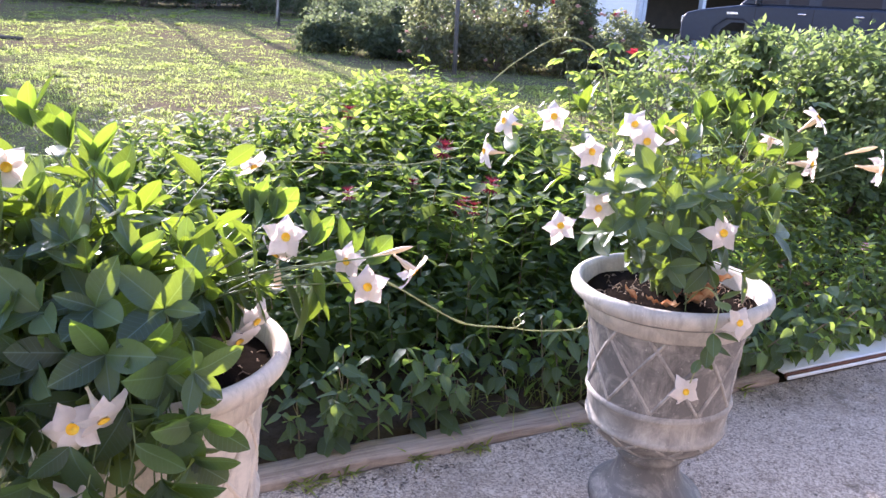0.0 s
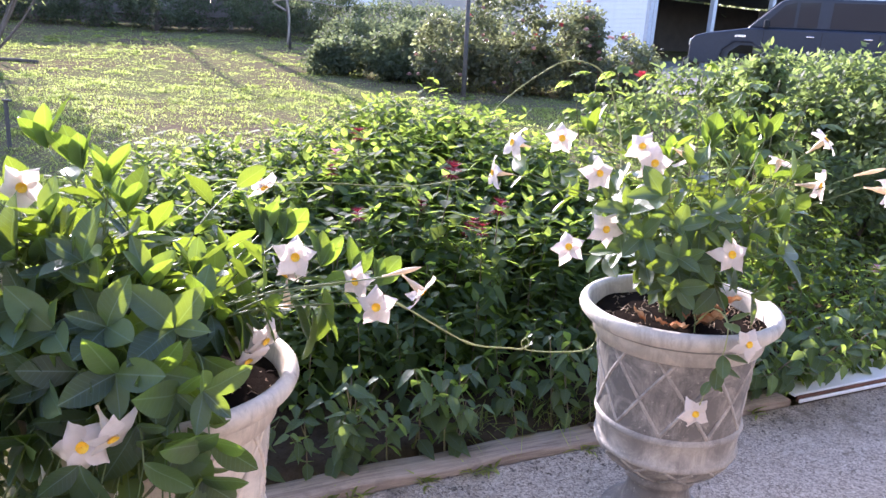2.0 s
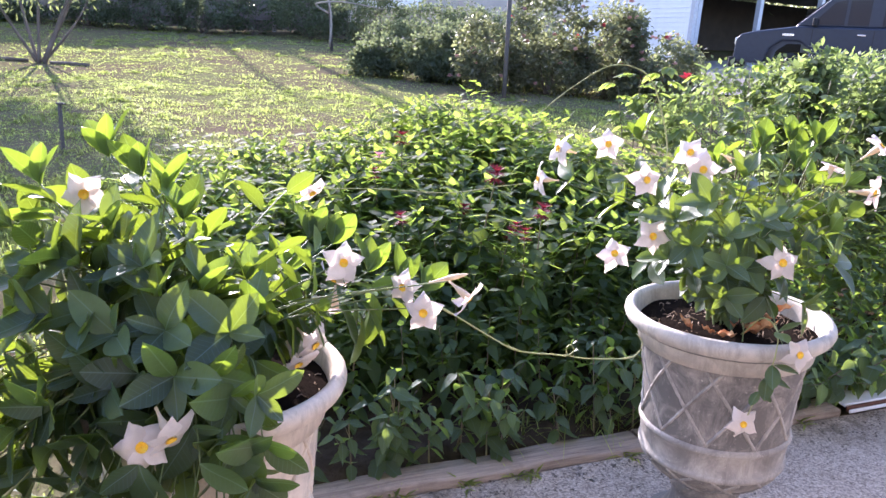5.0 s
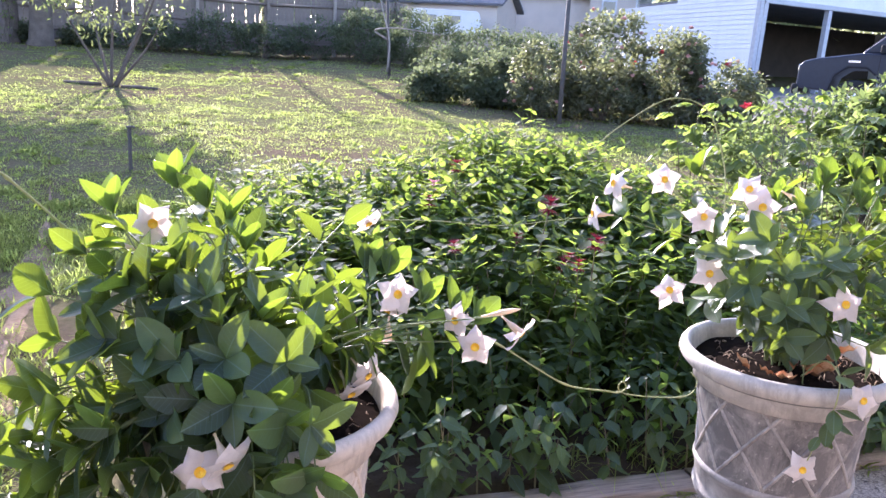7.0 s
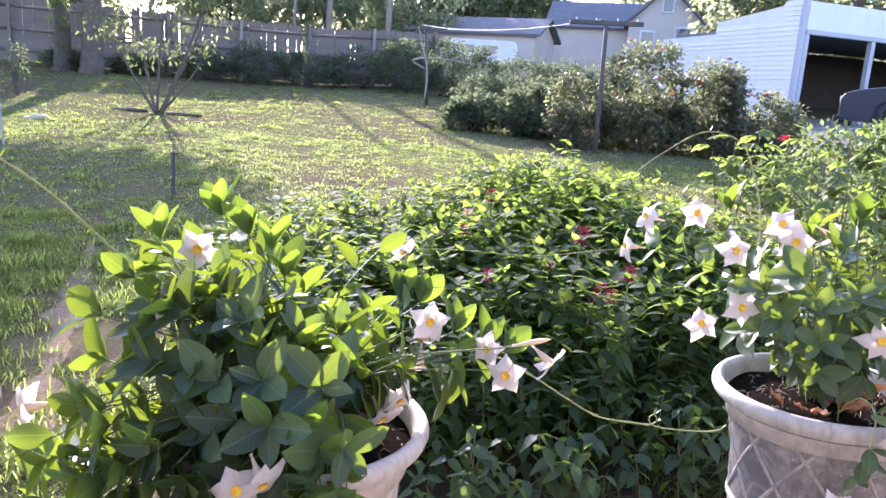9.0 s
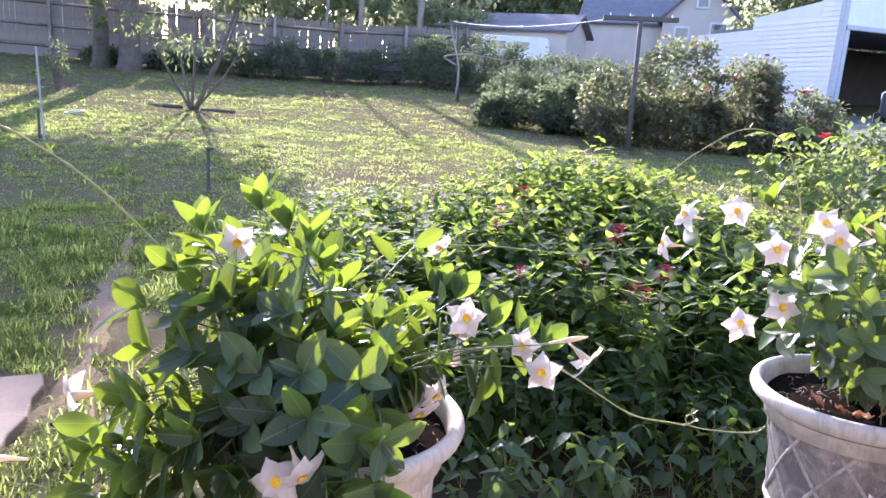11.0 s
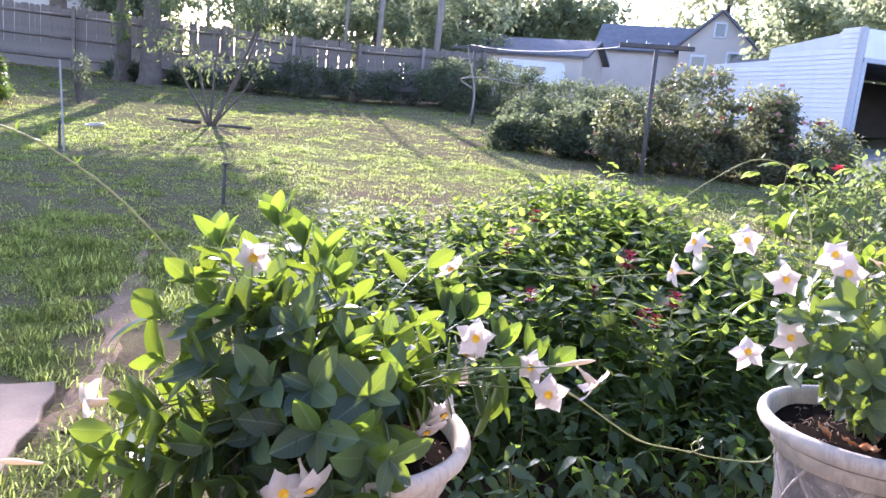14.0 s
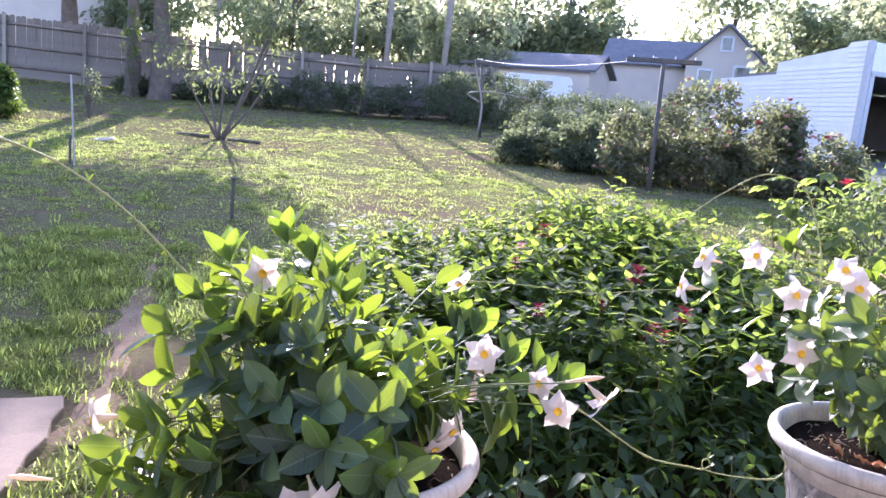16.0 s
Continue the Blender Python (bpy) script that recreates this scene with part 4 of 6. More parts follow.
def bed_plant(seed, high, head=None, single=False):
    """Upright leafy perennial: a stem with crossed pairs of drooping pointed leaves and short side shoots."""
    r = random.Random(seed)
    top = thing("leafy_perennial", pose(0, 0, 0), "leafy green perennial with pointed leaves in the bed", "plant", group="bed plants")
    lean = np.array([r.uniform(-0.12, 0.12), r.uniform(-0.12, 0.12)]) * high
    P = smooth_line([(0, 0, -0.04), (lean[0] * 0.2, lean[1] * 0.2, 0.3 * high), (lean[0] * 0.6, lean[1] * 0.6, 0.65 * high), (lean[0], lean[1], 0.95 * high)], 16)
    st, shoots, fo = Soup(), Soup(), [Soup(), Soup(), Soup()]
    st.add(*tube(P, np.linspace(0.0042, 0.002, 16), 5))
    turn = r.uniform(0, 3)

    def pair(p, t, size, tilt):
        for s in (0, math.pi):
            a = turn + s + r.uniform(-0.25, 0.25)
            d = np.array([[math.cos(a), math.sin(a), tilt + r.uniform(-0.4, 0.3)]])
            up = np.array([[r.uniform(-0.3, 0.3), r.uniform(-0.3, 0.3), 1.0]])
            i = r.randrange(3)
            if single:
                put_mesh("leaf", LEAF_MESH[i], M_FRONTLEAF, top).matrix_local = one_frame(p, d[0], up[0], size * r.uniform(0.8, 1.15))
            else:
                fo[i].spread(LT[i][0], LT[i][1], frames_of(d, up) * size * r.uniform(0.8, 1.15), np.array([p]))

    n = max(5, int(high / (0.062 if single else 0.045)))
    for i in range(n):
        s = 0.12 + 0.88 * i / (n - 1)
        p = P[min(15, int(s * 15))]
        turn += 1.57
        pair(p, 0, 1.1 - 0.45 * max(0, s - 0.5) * 2, -0.85 + 0.62 * s + (0 if single else r.uniform(1.5, 4.5) * max(0, s - 0.68)))
        if 1 < i < n - 1 and r.random() < 0.85:
            a = turn + r.choice((0, math.pi)) + 0.3
            l = r.uniform(0.08, 0.17)
            q = [p, p + np.array([math.cos(a) * l * 0.5, math.sin(a) * l * 0.5, l * 0.35]), p + np.array([math.cos(a) * l * 0.8, math.sin(a) * l * 0.8, l * 0.85])]
            if single:
                put_mesh("side_shoot", mesh_arrays("side_shoot", *tube(q, (0.002, 0.0016, 0.0012), 4), True), M_BEDSTEM, top)
            else:
                shoots.add(*tube(q, (0.002, 0.0016, 0.0012), 4))
            for t in (0.55, 1.0):
                turn += 1.57
                pair(q[0] + (q[2] - q[0]) * t, 0, 0.9 - 0.3 * t, -0.4 + (-0.2 if single else r.uniform(0.6, 2.2) * max(0, s - 0.45) * (0.6 + t)))
    put_mesh("stem", st.mesh("stem"), M_BEDSTEM, top)
    f = Soup()
    for s in fo + [shoots]:
        if s.v:
            f.add(np.concatenate(s.v), np.concatenate(s.f))
    if not single:
        put_mesh("foliage", f.mesh("foliage"), M_BEDLEAF, top)
    if head:
        h = Soup()
        V, F = leaf_template(0.030, 0.008, 4, 3, 0.3, 0.25)
        for ring, (tilt, z) in enumerate(((-0.1, 0.0), (0.5, 0.012), (1.2, 0.02))):
            m = 11
            a = np.linspace(0, 6.28, m, endpoint=False) + ring
            d = np.stack([np.cos(a), np.sin(a), np.full(m, tilt)], 1)
            h.spread(V, F, frames_of(d, np.tile([[0.1, 0.1, 1.0]], (m, 1))) * 1.1, np.tile(P[-1] + np.array([0, 0, z]), (m, 1)))
        put_mesh("flower_head", h.mesh("flower_head"), head, top, "shaggy whorled flower head")
    return top


def canopy(u, v):
    """Height of the bed's plants at a place in the bed: a mound that peaks at its far end."""
    back = float(np.interp(u, (-0.9, 0.0, 0.6, 1.0, 1.3, 1.7), (0.58, 0.73, 0.84, 0.93, 0.84, 0.66)))
    crest = float(np.interp(u, (-0.9, 0.4, 1.0, 1.9, 2.3), (0.50, 0.69, 0.74, 0.66, 0.58)))
    if v < 1.25:
        return 0.29 + (crest - 0.29) * v / 1.25
    return crest + (back - crest) * min(1, (v - 1.25) / 1.05)


def far_edge(u):
    """How far the planting reaches from the edging."""
    return float(np.interp(u, (-1.0, 1.12, 1.6, 2.4, 4.5), (2.5, 2.5, 1.45, 1.2, 0.8)))


stock = [bed_plant(100 + i, h) for i, h in enumerate((0.50, 0.50, 0.58, 0.58, 0.68, 0.68, 0.80, 0.80, 0.95, 0.95))]
front = [bed_plant(140 + i, h, None, True) for i, h in enumerate((0.30, 0.36, 0.48, 0.52))]
for p in front:
    tagged(p, "low leafy perennial leaning out over the timber edging")
heads = [bed_plant(120, 0.65, M_REDFLOWER), bed_plant(121, 0.7, M_PINKFLOWER), bed_plant(122, 0.65, M_REDFLOWER)]
HIGH = dict([(p.name, h) for p, h in zip(stock + front + heads, (0.50, 0.50, 0.58, 0.58, 0.68, 0.68, 0.80, 0.80, 0.95, 0.95, 0.30, 0.36, 0.48, 0.52, 0.65, 0.7, 0.65))])
for h in heads:
    tagged(h, "leafy perennial topped by a shaggy red flower head")
used = set()
r = random.Random(5)
spots = []
for i in range(32):
    for j in range(14):
        u, v = -1.0 + 0.168 * i + r.uniform(-0.07, 0.07), 0.15 + 0.178 * j + r.uniform(-0.07, 0.07)
        if v > far_edge(u):
            continue
        if u < -0.75 and v < 0.5:
            continue
        spots.append((u, v))
# the crest of the bed stands denser
while len(spots) < 640:
    u, v = r.uniform(-0.85, 1.7), r.uniform(0.6, 2.45)
    if v < far_edge(u):
        spots.append((u, v))


def place_plant(src, u, v, h, first):
    x, y = bed(u, v)
    m = pose(x, y, float(land(x, y)) + 0.03, r.uniform(-9, 9), r.uniform(-9, 9), r.uniform(0, 360))
    s = h / HIGH[src.name]
    src.scale = (s, s, s)
    if first:
        src.matrix_basis = m @ Matrix.Diagonal((*src.scale, 1))
        return src
    return copy_thing(src, m)


# short plants that lean out over the edging
for i in range(44):
    u = -0.9 + 0.085 * i + r.uniform(-0.04, 0.04)
    if not 0.20 < u < 0.50:
        spots.append((u, r.uniform(0.095, 0.124)))
spots.sort(key=lambda p: p[1])
mass = Soup()


def add_to_mass(src, m):
    for c in src.children:
        me = c.data
        V = np.empty(len(me.vertices) * 3)
        me.vertices.foreach_get("co", V)
        F = np.empty(len(me.loops), dtype=np.int64)
        me.loops.foreach_get("vertex_index", F)
        A = np.array(m)
        mass.add(V.reshape(-1, 3) @ A[:3, :3].T + A[:3, 3], F.reshape(-1, 4))


for n, (u, v) in enumerate(spots):
    h = canopy(u, v) * r.choice((r.uniform(0.90, 1.0), r.uniform(0.96, 1.08))) * (r.choice((0.9, 0.7)) if v < 0.125 else 1)
    rows = front if v < 0.24 and -0.9 < u < 2.6 else stock
    src = min(rows, key=lambda p: abs(HIGH[p.name] - h) + r.uniform(0, 0.07))
    if n > 272 and src.name in used:
        x, y = bed(u, v)
        k = h / HIGH[src.name]
        add_to_mass(src, pose(x, y, float(land(x, y)) + 0.03, r.uniform(-9, 9), r.uniform(-9, 9), r.uniform(0, 360)) @ Matrix.Diagonal((k, k, k, 1)))
        continue
    place_plant(src, u, v, h, src.name not in used)
    used.add(src.name)
for p in stock + front:
    if p.name not in used:
        u, v = r.uniform(0, 1), r.uniform(1.6, 2.1)
        place_plant(p, u, v, canopy(u, v), True)
tagged(put_mesh("bed_foliage", mass.mesh("bed_foliage"), M_BEDLEAF), "dense sunlit mass of leafy perennials at the bed's crest", "plants", kind="stuff")
# a few sprawl out over the end of the timber
for k, u in enumerate((1.22, 1.34, 1.45, 1.53, 1.62, 1.75)):
    x, y = bed(u, 0.115)
    copy_thing(front[k % 2], Matrix.Translation((x, y, float(land(x, y)) + 0.03)) @ Matrix.Rotation(radians(r.uniform(22, 46)), 4, Vector((BED_B[0], BED_B[1], 0))) @ pose(0, 0, 0, 0, 0, r.uniform(0, 360)))
for k, (x, y, z) in enumerate(((-0.22, 2.90, 0.66), (-0.60, 3.36, 0.75), (-0.12, 2.80, 0.62))):
    d = np.array([x, y]) - BED_O
    place_plant(heads[k], float(d @ BED_B), float(d @ BED_N), z + 0.05, True)
for k, (x, y, z) in enumerate(((-0.47, 3.18, 0.68), (0.125, 2.6, 0.69), (-0.53, 3.30, 0.72), (-0.25, 2.75, 0.6), (-0.05, 2.7, 0.58), (0.05, 2.75, 0.57), (-0.45, 3.45, 0.80), (0.12, 2.55, 0.6))):
    d = np.array([x, y]) - BED_O
    place_plant(heads[1 if k == 2 else (0 if k % 2 else 2)], float(d @ BED_B), float(d @ BED_N), z + 0.04, False)


d = np.array([PINK[0], PINK[1]]) - BED_O
place_plant(heads[1], float(d @ BED_B), float(d @ BED_N), PINK[2], False)


# ---- bushes and trees ----
def clumps(n, centre, size, r, floor=-9.0):
    """Centres of leaf clumps spread over an uneven crown."""
    out = []
    while len(out) < n:
        p = r.normal(size=3)
        p *= r.uniform(0.45, 1.0) ** 0.5 / np.linalg.norm(p)
        q = np.array(centre) + p * np.array(size)
        if q[2] > floor:
            out.append(q)
    return np.array(out)


def leaf_cloud(centres, radius, each, leaf, r, droop=0.0, squash=0.8):
    """Leaves strewn round clump centres, facing outwards and up."""
    s = Soup()
    n = len(centres) * each
    off = r.normal(size=(n, 3))
    off *= (r.uniform(0.2, 1.0, n) ** 0.6 / np.linalg.norm(off, axis=1))[:, None] * np.array([1, 1, squash])
    rad = np.repeat(radius * r.uniform(0.6, 1.3, len(centres)), each)
    P = np.repeat(centres, each, axis=0) + off * rad[:, None]
    d = off + r.normal(size=(n, 3)) * 0.6 + np.array([0, 0, -droop])
    up = r.normal(size=(n, 3)) * 0.5 + np.array([0, 0, 1.0])
    F = frames_of(d, up) * r.uniform(0.65, 1.25, n)[:, None, None]
    s.spread(leaf[0], leaf[1], F, P)
    return s


def limbs(centres, base, r, thick, fork, count):
    """A trunk or several from the base, with limbs out to some of the clumps."""
    s = Soup()
    base = np.array(base, dtype=float)
    for c in centres[r.permutation(len(centres))[:count]]:
        mid = base * 0.45 + c * 0.55
        mid[:2] = base[:2] + (c[:2] - base[:2]) * fork
        P = smooth_line([base + r.normal(size=3) * np.array([1, 1, 0]) * thick * 0.7, mid + r.normal(size=3) * 0.05, c], 10)
        s.add(*tube(P, np.linspace(thick, thick * 0.18, 10), 6))
    return s


SMALL_LEAF = leaf_template(0.06, 0.034, 3, 2, 0.0, 0.3)
ROSE_LEAF = leaf_template(0.085, 0.055, 3, 2, 0.0, 0.3)
BIG_LEAF = leaf_template(0.30, 0.19, 3, 2, 0.0, 0.35)


def shrub(name, x, y, lumps, label, mat, leaf, each, count, radius, seed, blooms=(), thick=0.012, category="shrub"):
    """lumps: (dx, dy, dz, sx, sy, sz) from the foot of the shrub."""
    r = np.random.default_rng(seed)
    top = thing(name, pose(x, y, float(land(x, y))), label, category)
    allc = np.concatenate([clumps(count, l[:3], l[3:], r, 0.08) for l in lumps])
    put_mesh("woody_frame", limbs(allc, (0, 0, -0.05), r, thick, 0.35, 14).mesh("woody_frame"), M_BARK, top)
    put_mesh("crown", leaf_cloud(allc, radius, each, leaf, r).mesh("crown", False), mat, top)
    for mat2, n, size in blooms:
        out = clumps(n, lumps[0][:3], np.array(lumps[0][3:]) + 0.17, r, 0.5)
        V, F = leaf_template(0.05 * size, 0.05 * size, 3, 3, 0.8, -0.2)
        for c in out:
            if len(lumps) > 1:
                l = lumps[r.integers(len(lumps))]
                c = np.array(l[:3]) + (c - np.array(lumps[0][:3])) / np.array(lumps[0][3:]) * np.array(l[3:])
            s = Soup()
            a = np.linspace(0, 6.28, 9) + r.uniform(0, 3)
            d = np.stack([np.cos(a), np.sin(a), np.tile([0.2, 0.8, 1.6], 3)], 1)
            s.spread(V, F, frames_of(d, np.tile([[0.05, -0.1, 1.0]], (9, 1))), np.tile(c, (9, 1)))
            put_mesh("bloom", s.mesh("bloom"), mat2, top, "loose rose bloom")
    return top


def tree(x, y, height, lumps, label, seed, trunk=0.2, leaf=BIG_LEAF, each=60, count=40, radius=0.9, mat=None, stems=1, fork=0.25, base_z=None):
    r = np.random.default_rng(seed)
    z = float(land(x, y)) if base_z is None else base_z
    top = thing("tree", pose(x, y, z), label, "tree", group="trees behind the lawn")
    allc = np.concatenate([clumps(count, l[:3], l[3:], r) for l in lumps])
    s = Soup()
    fork_at = np.array([0, 0, height * 0.45])
    if stems == 1:
        s.add(*tube(smooth_line([(0, 0, -0.2), (0.05, 0.02, height * 0.2), fork_at, (0.1, 0, height * 0.8)], 14), np.linspace(trunk, trunk * 0.3, 14) * np.where(np.arange(14) == 0, 1.4, 1), 10))
    l = limbs(allc, fork_at if stems == 1 else (0, 0, -0.1), r, trunk * 0.45 if stems == 1 else trunk, fork, 12 if stems == 1 else 7)
    s.add(np.concatenate(l.v), np.concatenate([f + 0 for f in l.f]))
    put_mesh("trunk", s.mesh("trunk"), M_BARK, top)
    put_mesh("crown", leaf_cloud(allc, radius, each, leaf, r, 0.3).mesh("crown", False), mat or M_TREELEAF, top)
    return top


# rose bushes behind the bed, along the clothes line
shrub("rose_bush", 0.90, 13.75, [(0, 0, 1.15, 0.72, 0.62, 0.75), (0.05, -0.1, 0.5, 0.78, 0.65, 0.5)], "tall rose bush with faded and red blooms", M_ROSELEAF, ROSE_LEAF, 52, 62, 0.2, 31, [(M_PALEROSE, 14, 1.3), (M_ROSE, 2, 1.6)])
shrub("rose_bush", 1.95, 13.9, [(0, 0, 0.95, 0.66, 0.6, 0.66), (0.35, 0.2, 1.15, 0.3, 0.3, 0.38), (0, -0.2, 0.4, 0.75, 0.6, 0.42)], "rose bush with red and faded pink blooms", M_ROSELEAF, ROSE_LEAF, 50, 46, 0.2, 32, [(M_ROSE, 6, 1.6), (M_PALEROSE, 18, 1.3)])
shrub("rose_bush", -0.22, 13.75, [(0, 0, 0.78, 0.55, 0.5, 0.55), (0.05, -0.1, 0.35, 0.6, 0.5, 0.36)], "low rose bush with pink blooms behind a steel post", M_ROSELEAF, ROSE_LEAF, 50, 40, 0.19, 33, [(M_PALEROSE, 14, 1.3), (M_ROSE, 2, 1.3)])
shrub("rose_bush", 2.95, 13.8, [(0, 0, 0.65, 0.66, 0.55, 0.52), (0.1, -0.2, 0.3, 0.7, 0.55, 0.34)], "sprawling rose bush with faded blooms by the garage", M_ROSELEAF, ROSE_LEAF, 50, 44, 0.19, 34, [(M_PALEROSE, 16, 1.2), (M_ROSE, 3, 1.3)])
shrub("rounded_shrub", -1.2, 14.8, [(0, 0, 0.50, 0.60, 0.5, 0.46), (0.15, -0.1, 0.3, 0.7, 0.5, 0.3)], "dense dull green rounded shrub beside the roses", M_SHRUBLEAF, ROSE_LEAF, 54, 56, 0.18, 35)
shrub("rounded_shrub", -2.25, 15.1, [(0, 0, 0.40, 0.6, 0.5, 0.36), (-0.3, -0.1, 0.25, 0.5, 0.4, 0.25)], "low dull green shrub at the lawn's edge", M_SHRUBLEAF, ROSE_LEAF, 54, 46, 0.17, 36)
shrub("rounded_shrub", 0.4, 14.7, [(0, 0, 0.45, 1.0, 0.4, 0.45), (1.3, 0.1, 0.45, 1.0, 0.4, 0.45), (2.6, 0.2, 0.4, 0.8, 0.4, 0.4)], "dark leafy undergrowth behind the rose bushes", M_SHRUBLEAF, ROSE_LEAF, 50, 46, 0.22, 37)


# hedge and tall plants between the terrace and the drive
shrub("dense_shrub", 3.0, 4.95, [(0, 0, 0.62, 0.75, 0.6, 0.62), (-0.2, 0.3, 0.9, 0.5, 0.5, 0.45)], "dense small-leaved green bush by the drive", M_HEDGELEAF, SMALL_LEAF, 60, 110, 0.13, 41)
shrub("dense_shrub", 4.1, 5.3, [(0, 0, 0.7, 0.85, 0.7, 0.65)], "dense small-leaved green bush by the drive", M_HEDGELEAF, SMALL_LEAF, 60, 110, 0.14, 42)
shrub("dense_shrub", 2.3, 6.6, [(0, 0, 0.6, 1.0, 0.5, 0.55), (0.6, 0, 0.85, 0.6, 0.5, 0.45)], "long leafy hedge in front of the drive", M_HEDGELEAF, SMALL_LEAF, 60, 110, 0.15, 43)
shrub("dense_shrub", 4.2, 6.9, [(0, 0, 0.7, 1.1, 0.5, 0.6)], "long leafy hedge in front of the drive", M_HEDGELEAF, SMALL_LEAF, 60, 130, 0.15, 44)
shrub("overgrown_shrub", 2.02, 5.0, [(0, 0, 1.08, 0.11, 0.11, 0.22), (-0.03, 0, 0.85, 0.2, 0.18, 0.25), (-0.05, 0, 0.5, 0.3, 0.25, 0.4)], "tall light green shoots rising out of the hedge", M_HEDGELEAF, SMALL_LEAF, 44, 36, 0.085, 47)
shrub("overgrown_shrub", 2.35, 4.3, [(0, 0, 0.48, 0.40, 0.30, 0.34), (0.25, 0.2, 0.55, 0.4, 0.3, 0.32)], "arching small-leaved bush with light green tips", M_HEDGELEAF, SMALL_LEAF, 44, 44, 0.10, 48)


def lobed_plant(x, y, stems, seed, label, reach=0.22, blooms=()):
    """Thin canes, bare below, with palmate leaves on long stalks towards their tips."""
    r = random.Random(seed)
    top = thing("lobed_plant", pose(x, y, float(land(x, y))), label, "plant", group="lobed plants")
    V, F = leaf_template(0.115, 0.056, 5, 3, 0.25, 0.25, 0.5, 0.9)
    for dx, dy, h in stems:
        P = smooth_line([(dx * 0.3, dy * 0.3, -0.04), (dx * 0.6 + r.uniform(-0.03, 0.03), dy * 0.6, h * 0.55), (dx, dy, h)], 16)
        put_mesh("cane", mesh_arrays("cane", *tube(P, np.linspace(0.006, 0.0025, 16), 6), True), M_BEDSTEM, top)
        n = max(5, int(h * 10))
        for i in range(n):
            p = P[min(15, int((0.56 + 0.44 * i / (n - 1)) * 15))]
            a = 2.4 * i + r.uniform(-0.5, 0.5)
            d = np.array([math.cos(a), math.sin(a), r.uniform(0.15, 0.8)])
            long = reach * r.uniform(0.3, 0.8) * (1.15 - 0.5 * i / n)
            q = p + d * long
            s = Soup()
            s.add(*tube([p, p + d * long * 0.5 + np.array([0, 0, 0.012]), q], (0.0016, 0.0014, 0.0012), 4))
            size = r.uniform(0.62, 1.02)
            out = np.array([d[0], d[1], r.uniform(-0.5, 0.1)])
            side = np.cross(out, (0, 0, 1.0))
            for turn, k in ((-1.15, 0.7), (-0.55, 0.9), (0, 1.1), (0.55, 0.9), (1.15, 0.7)):
                way = out * math.cos(turn) + side * math.sin(turn)
                s.spread(V, F, frames_of(np.array([way]), np.array([[r.uniform(-0.25, 0.25), r.uniform(-0.25, 0.25), 1.0]])) * size * k, np.array([q]))
            put_mesh("leaf", s.mesh("leaf"), M_LOBED, top)
    for bx, by, bz in blooms:
        s = Soup()
        B, G = leaf_template(0.05, 0.045, 3, 3, 0.8, -0.2)
        a = np.linspace(0, 6.28, 10)
        s.spread(B, G, frames_of(np.stack([np.cos(a), np.sin(a), np.tile([0.2, 1.0], 5)], 1), np.tile([[0.05, -0.1, 1.0]], (10, 1))), np.tile(np.array([bx, by, bz]), (10, 1)))
        put_mesh("bloom", s.mesh("bloom"), M_ROSE, top, "loose red bloom")
    return top


lobed_plant(0.86, 4.7, ((-0.14, 0, 1.03), (0.0, 0.05, 1.08), (0.13, -0.02, 1.16), (0.05, 0.1, 0.95)), 46, "slender bright green plant with palmate leaves above bare canes", 0.16)
lobed_plant(1.42, 4.5, ((-0.18, 0, 1.08), (0.05, 0.1, 1.2), (0.2, -0.05, 1.12), (0.0, -0.15, 0.98), (-0.28, 0.1, 1.0)), 49, "tall light green plant with palmate leaves and a red bloom", 0.24, ((-0.27, 0.3, 1.12),))
lobed_plant(1.80, 4.4, ((-0.1, 0, 1.1), (0.1, 0.1, 1.18), (0.22, -0.05, 1.05), (0.0, -0.15, 0.95)), 50, "tall light green plant with palmate leaves beside the hedge", 0.26)
lobed_plant(1.62, 4.0, ((-0.2, 0, 0.72), (0.05, 0.1, 0.8), (0.2, -0.05, 0.74), (0.0, -0.15, 0.6)), 51, "light green plant with palmate leaves at the bed's end", 0.22)


# ---- small tree, stakes, clothes line ----
tree(-8.67, 13.76, 3.6, [(0, 0, 1.9, 1.35, 1.2, 0.95), (0.2, 0, 2.9, 1.3, 1.1, 0.9)], "young multi-stemmed tree with sparse narrow leaves on the lawn", 62, 0.035, leaf_template(0.13, 0.045, 3, 3, 0.3, 0.25), 20, 52, 0.30, M_TREELEAF, stems=7, fork=0.62)
shrub("sapling", -12.3, 14.2, [(0, 0, 0.75, 0.22, 0.2, 0.42)], "thin sparse sapling with bare stems on the lawn", M_SHRUBLEAF, ROSE_LEAF, 14, 12, 0.14, 63, thick=0.018)
shrub("conical_shrub", -13.2, 12.6, [(0, 0, 0.4, 0.42, 0.4, 0.42), (0, 0, 0.8, 0.24, 0.24, 0.3)], "clipped bright green shrub at the lawn's side", M_BRIGHTLEAF, ROSE_LEAF, 60, 50, 0.16, 64)

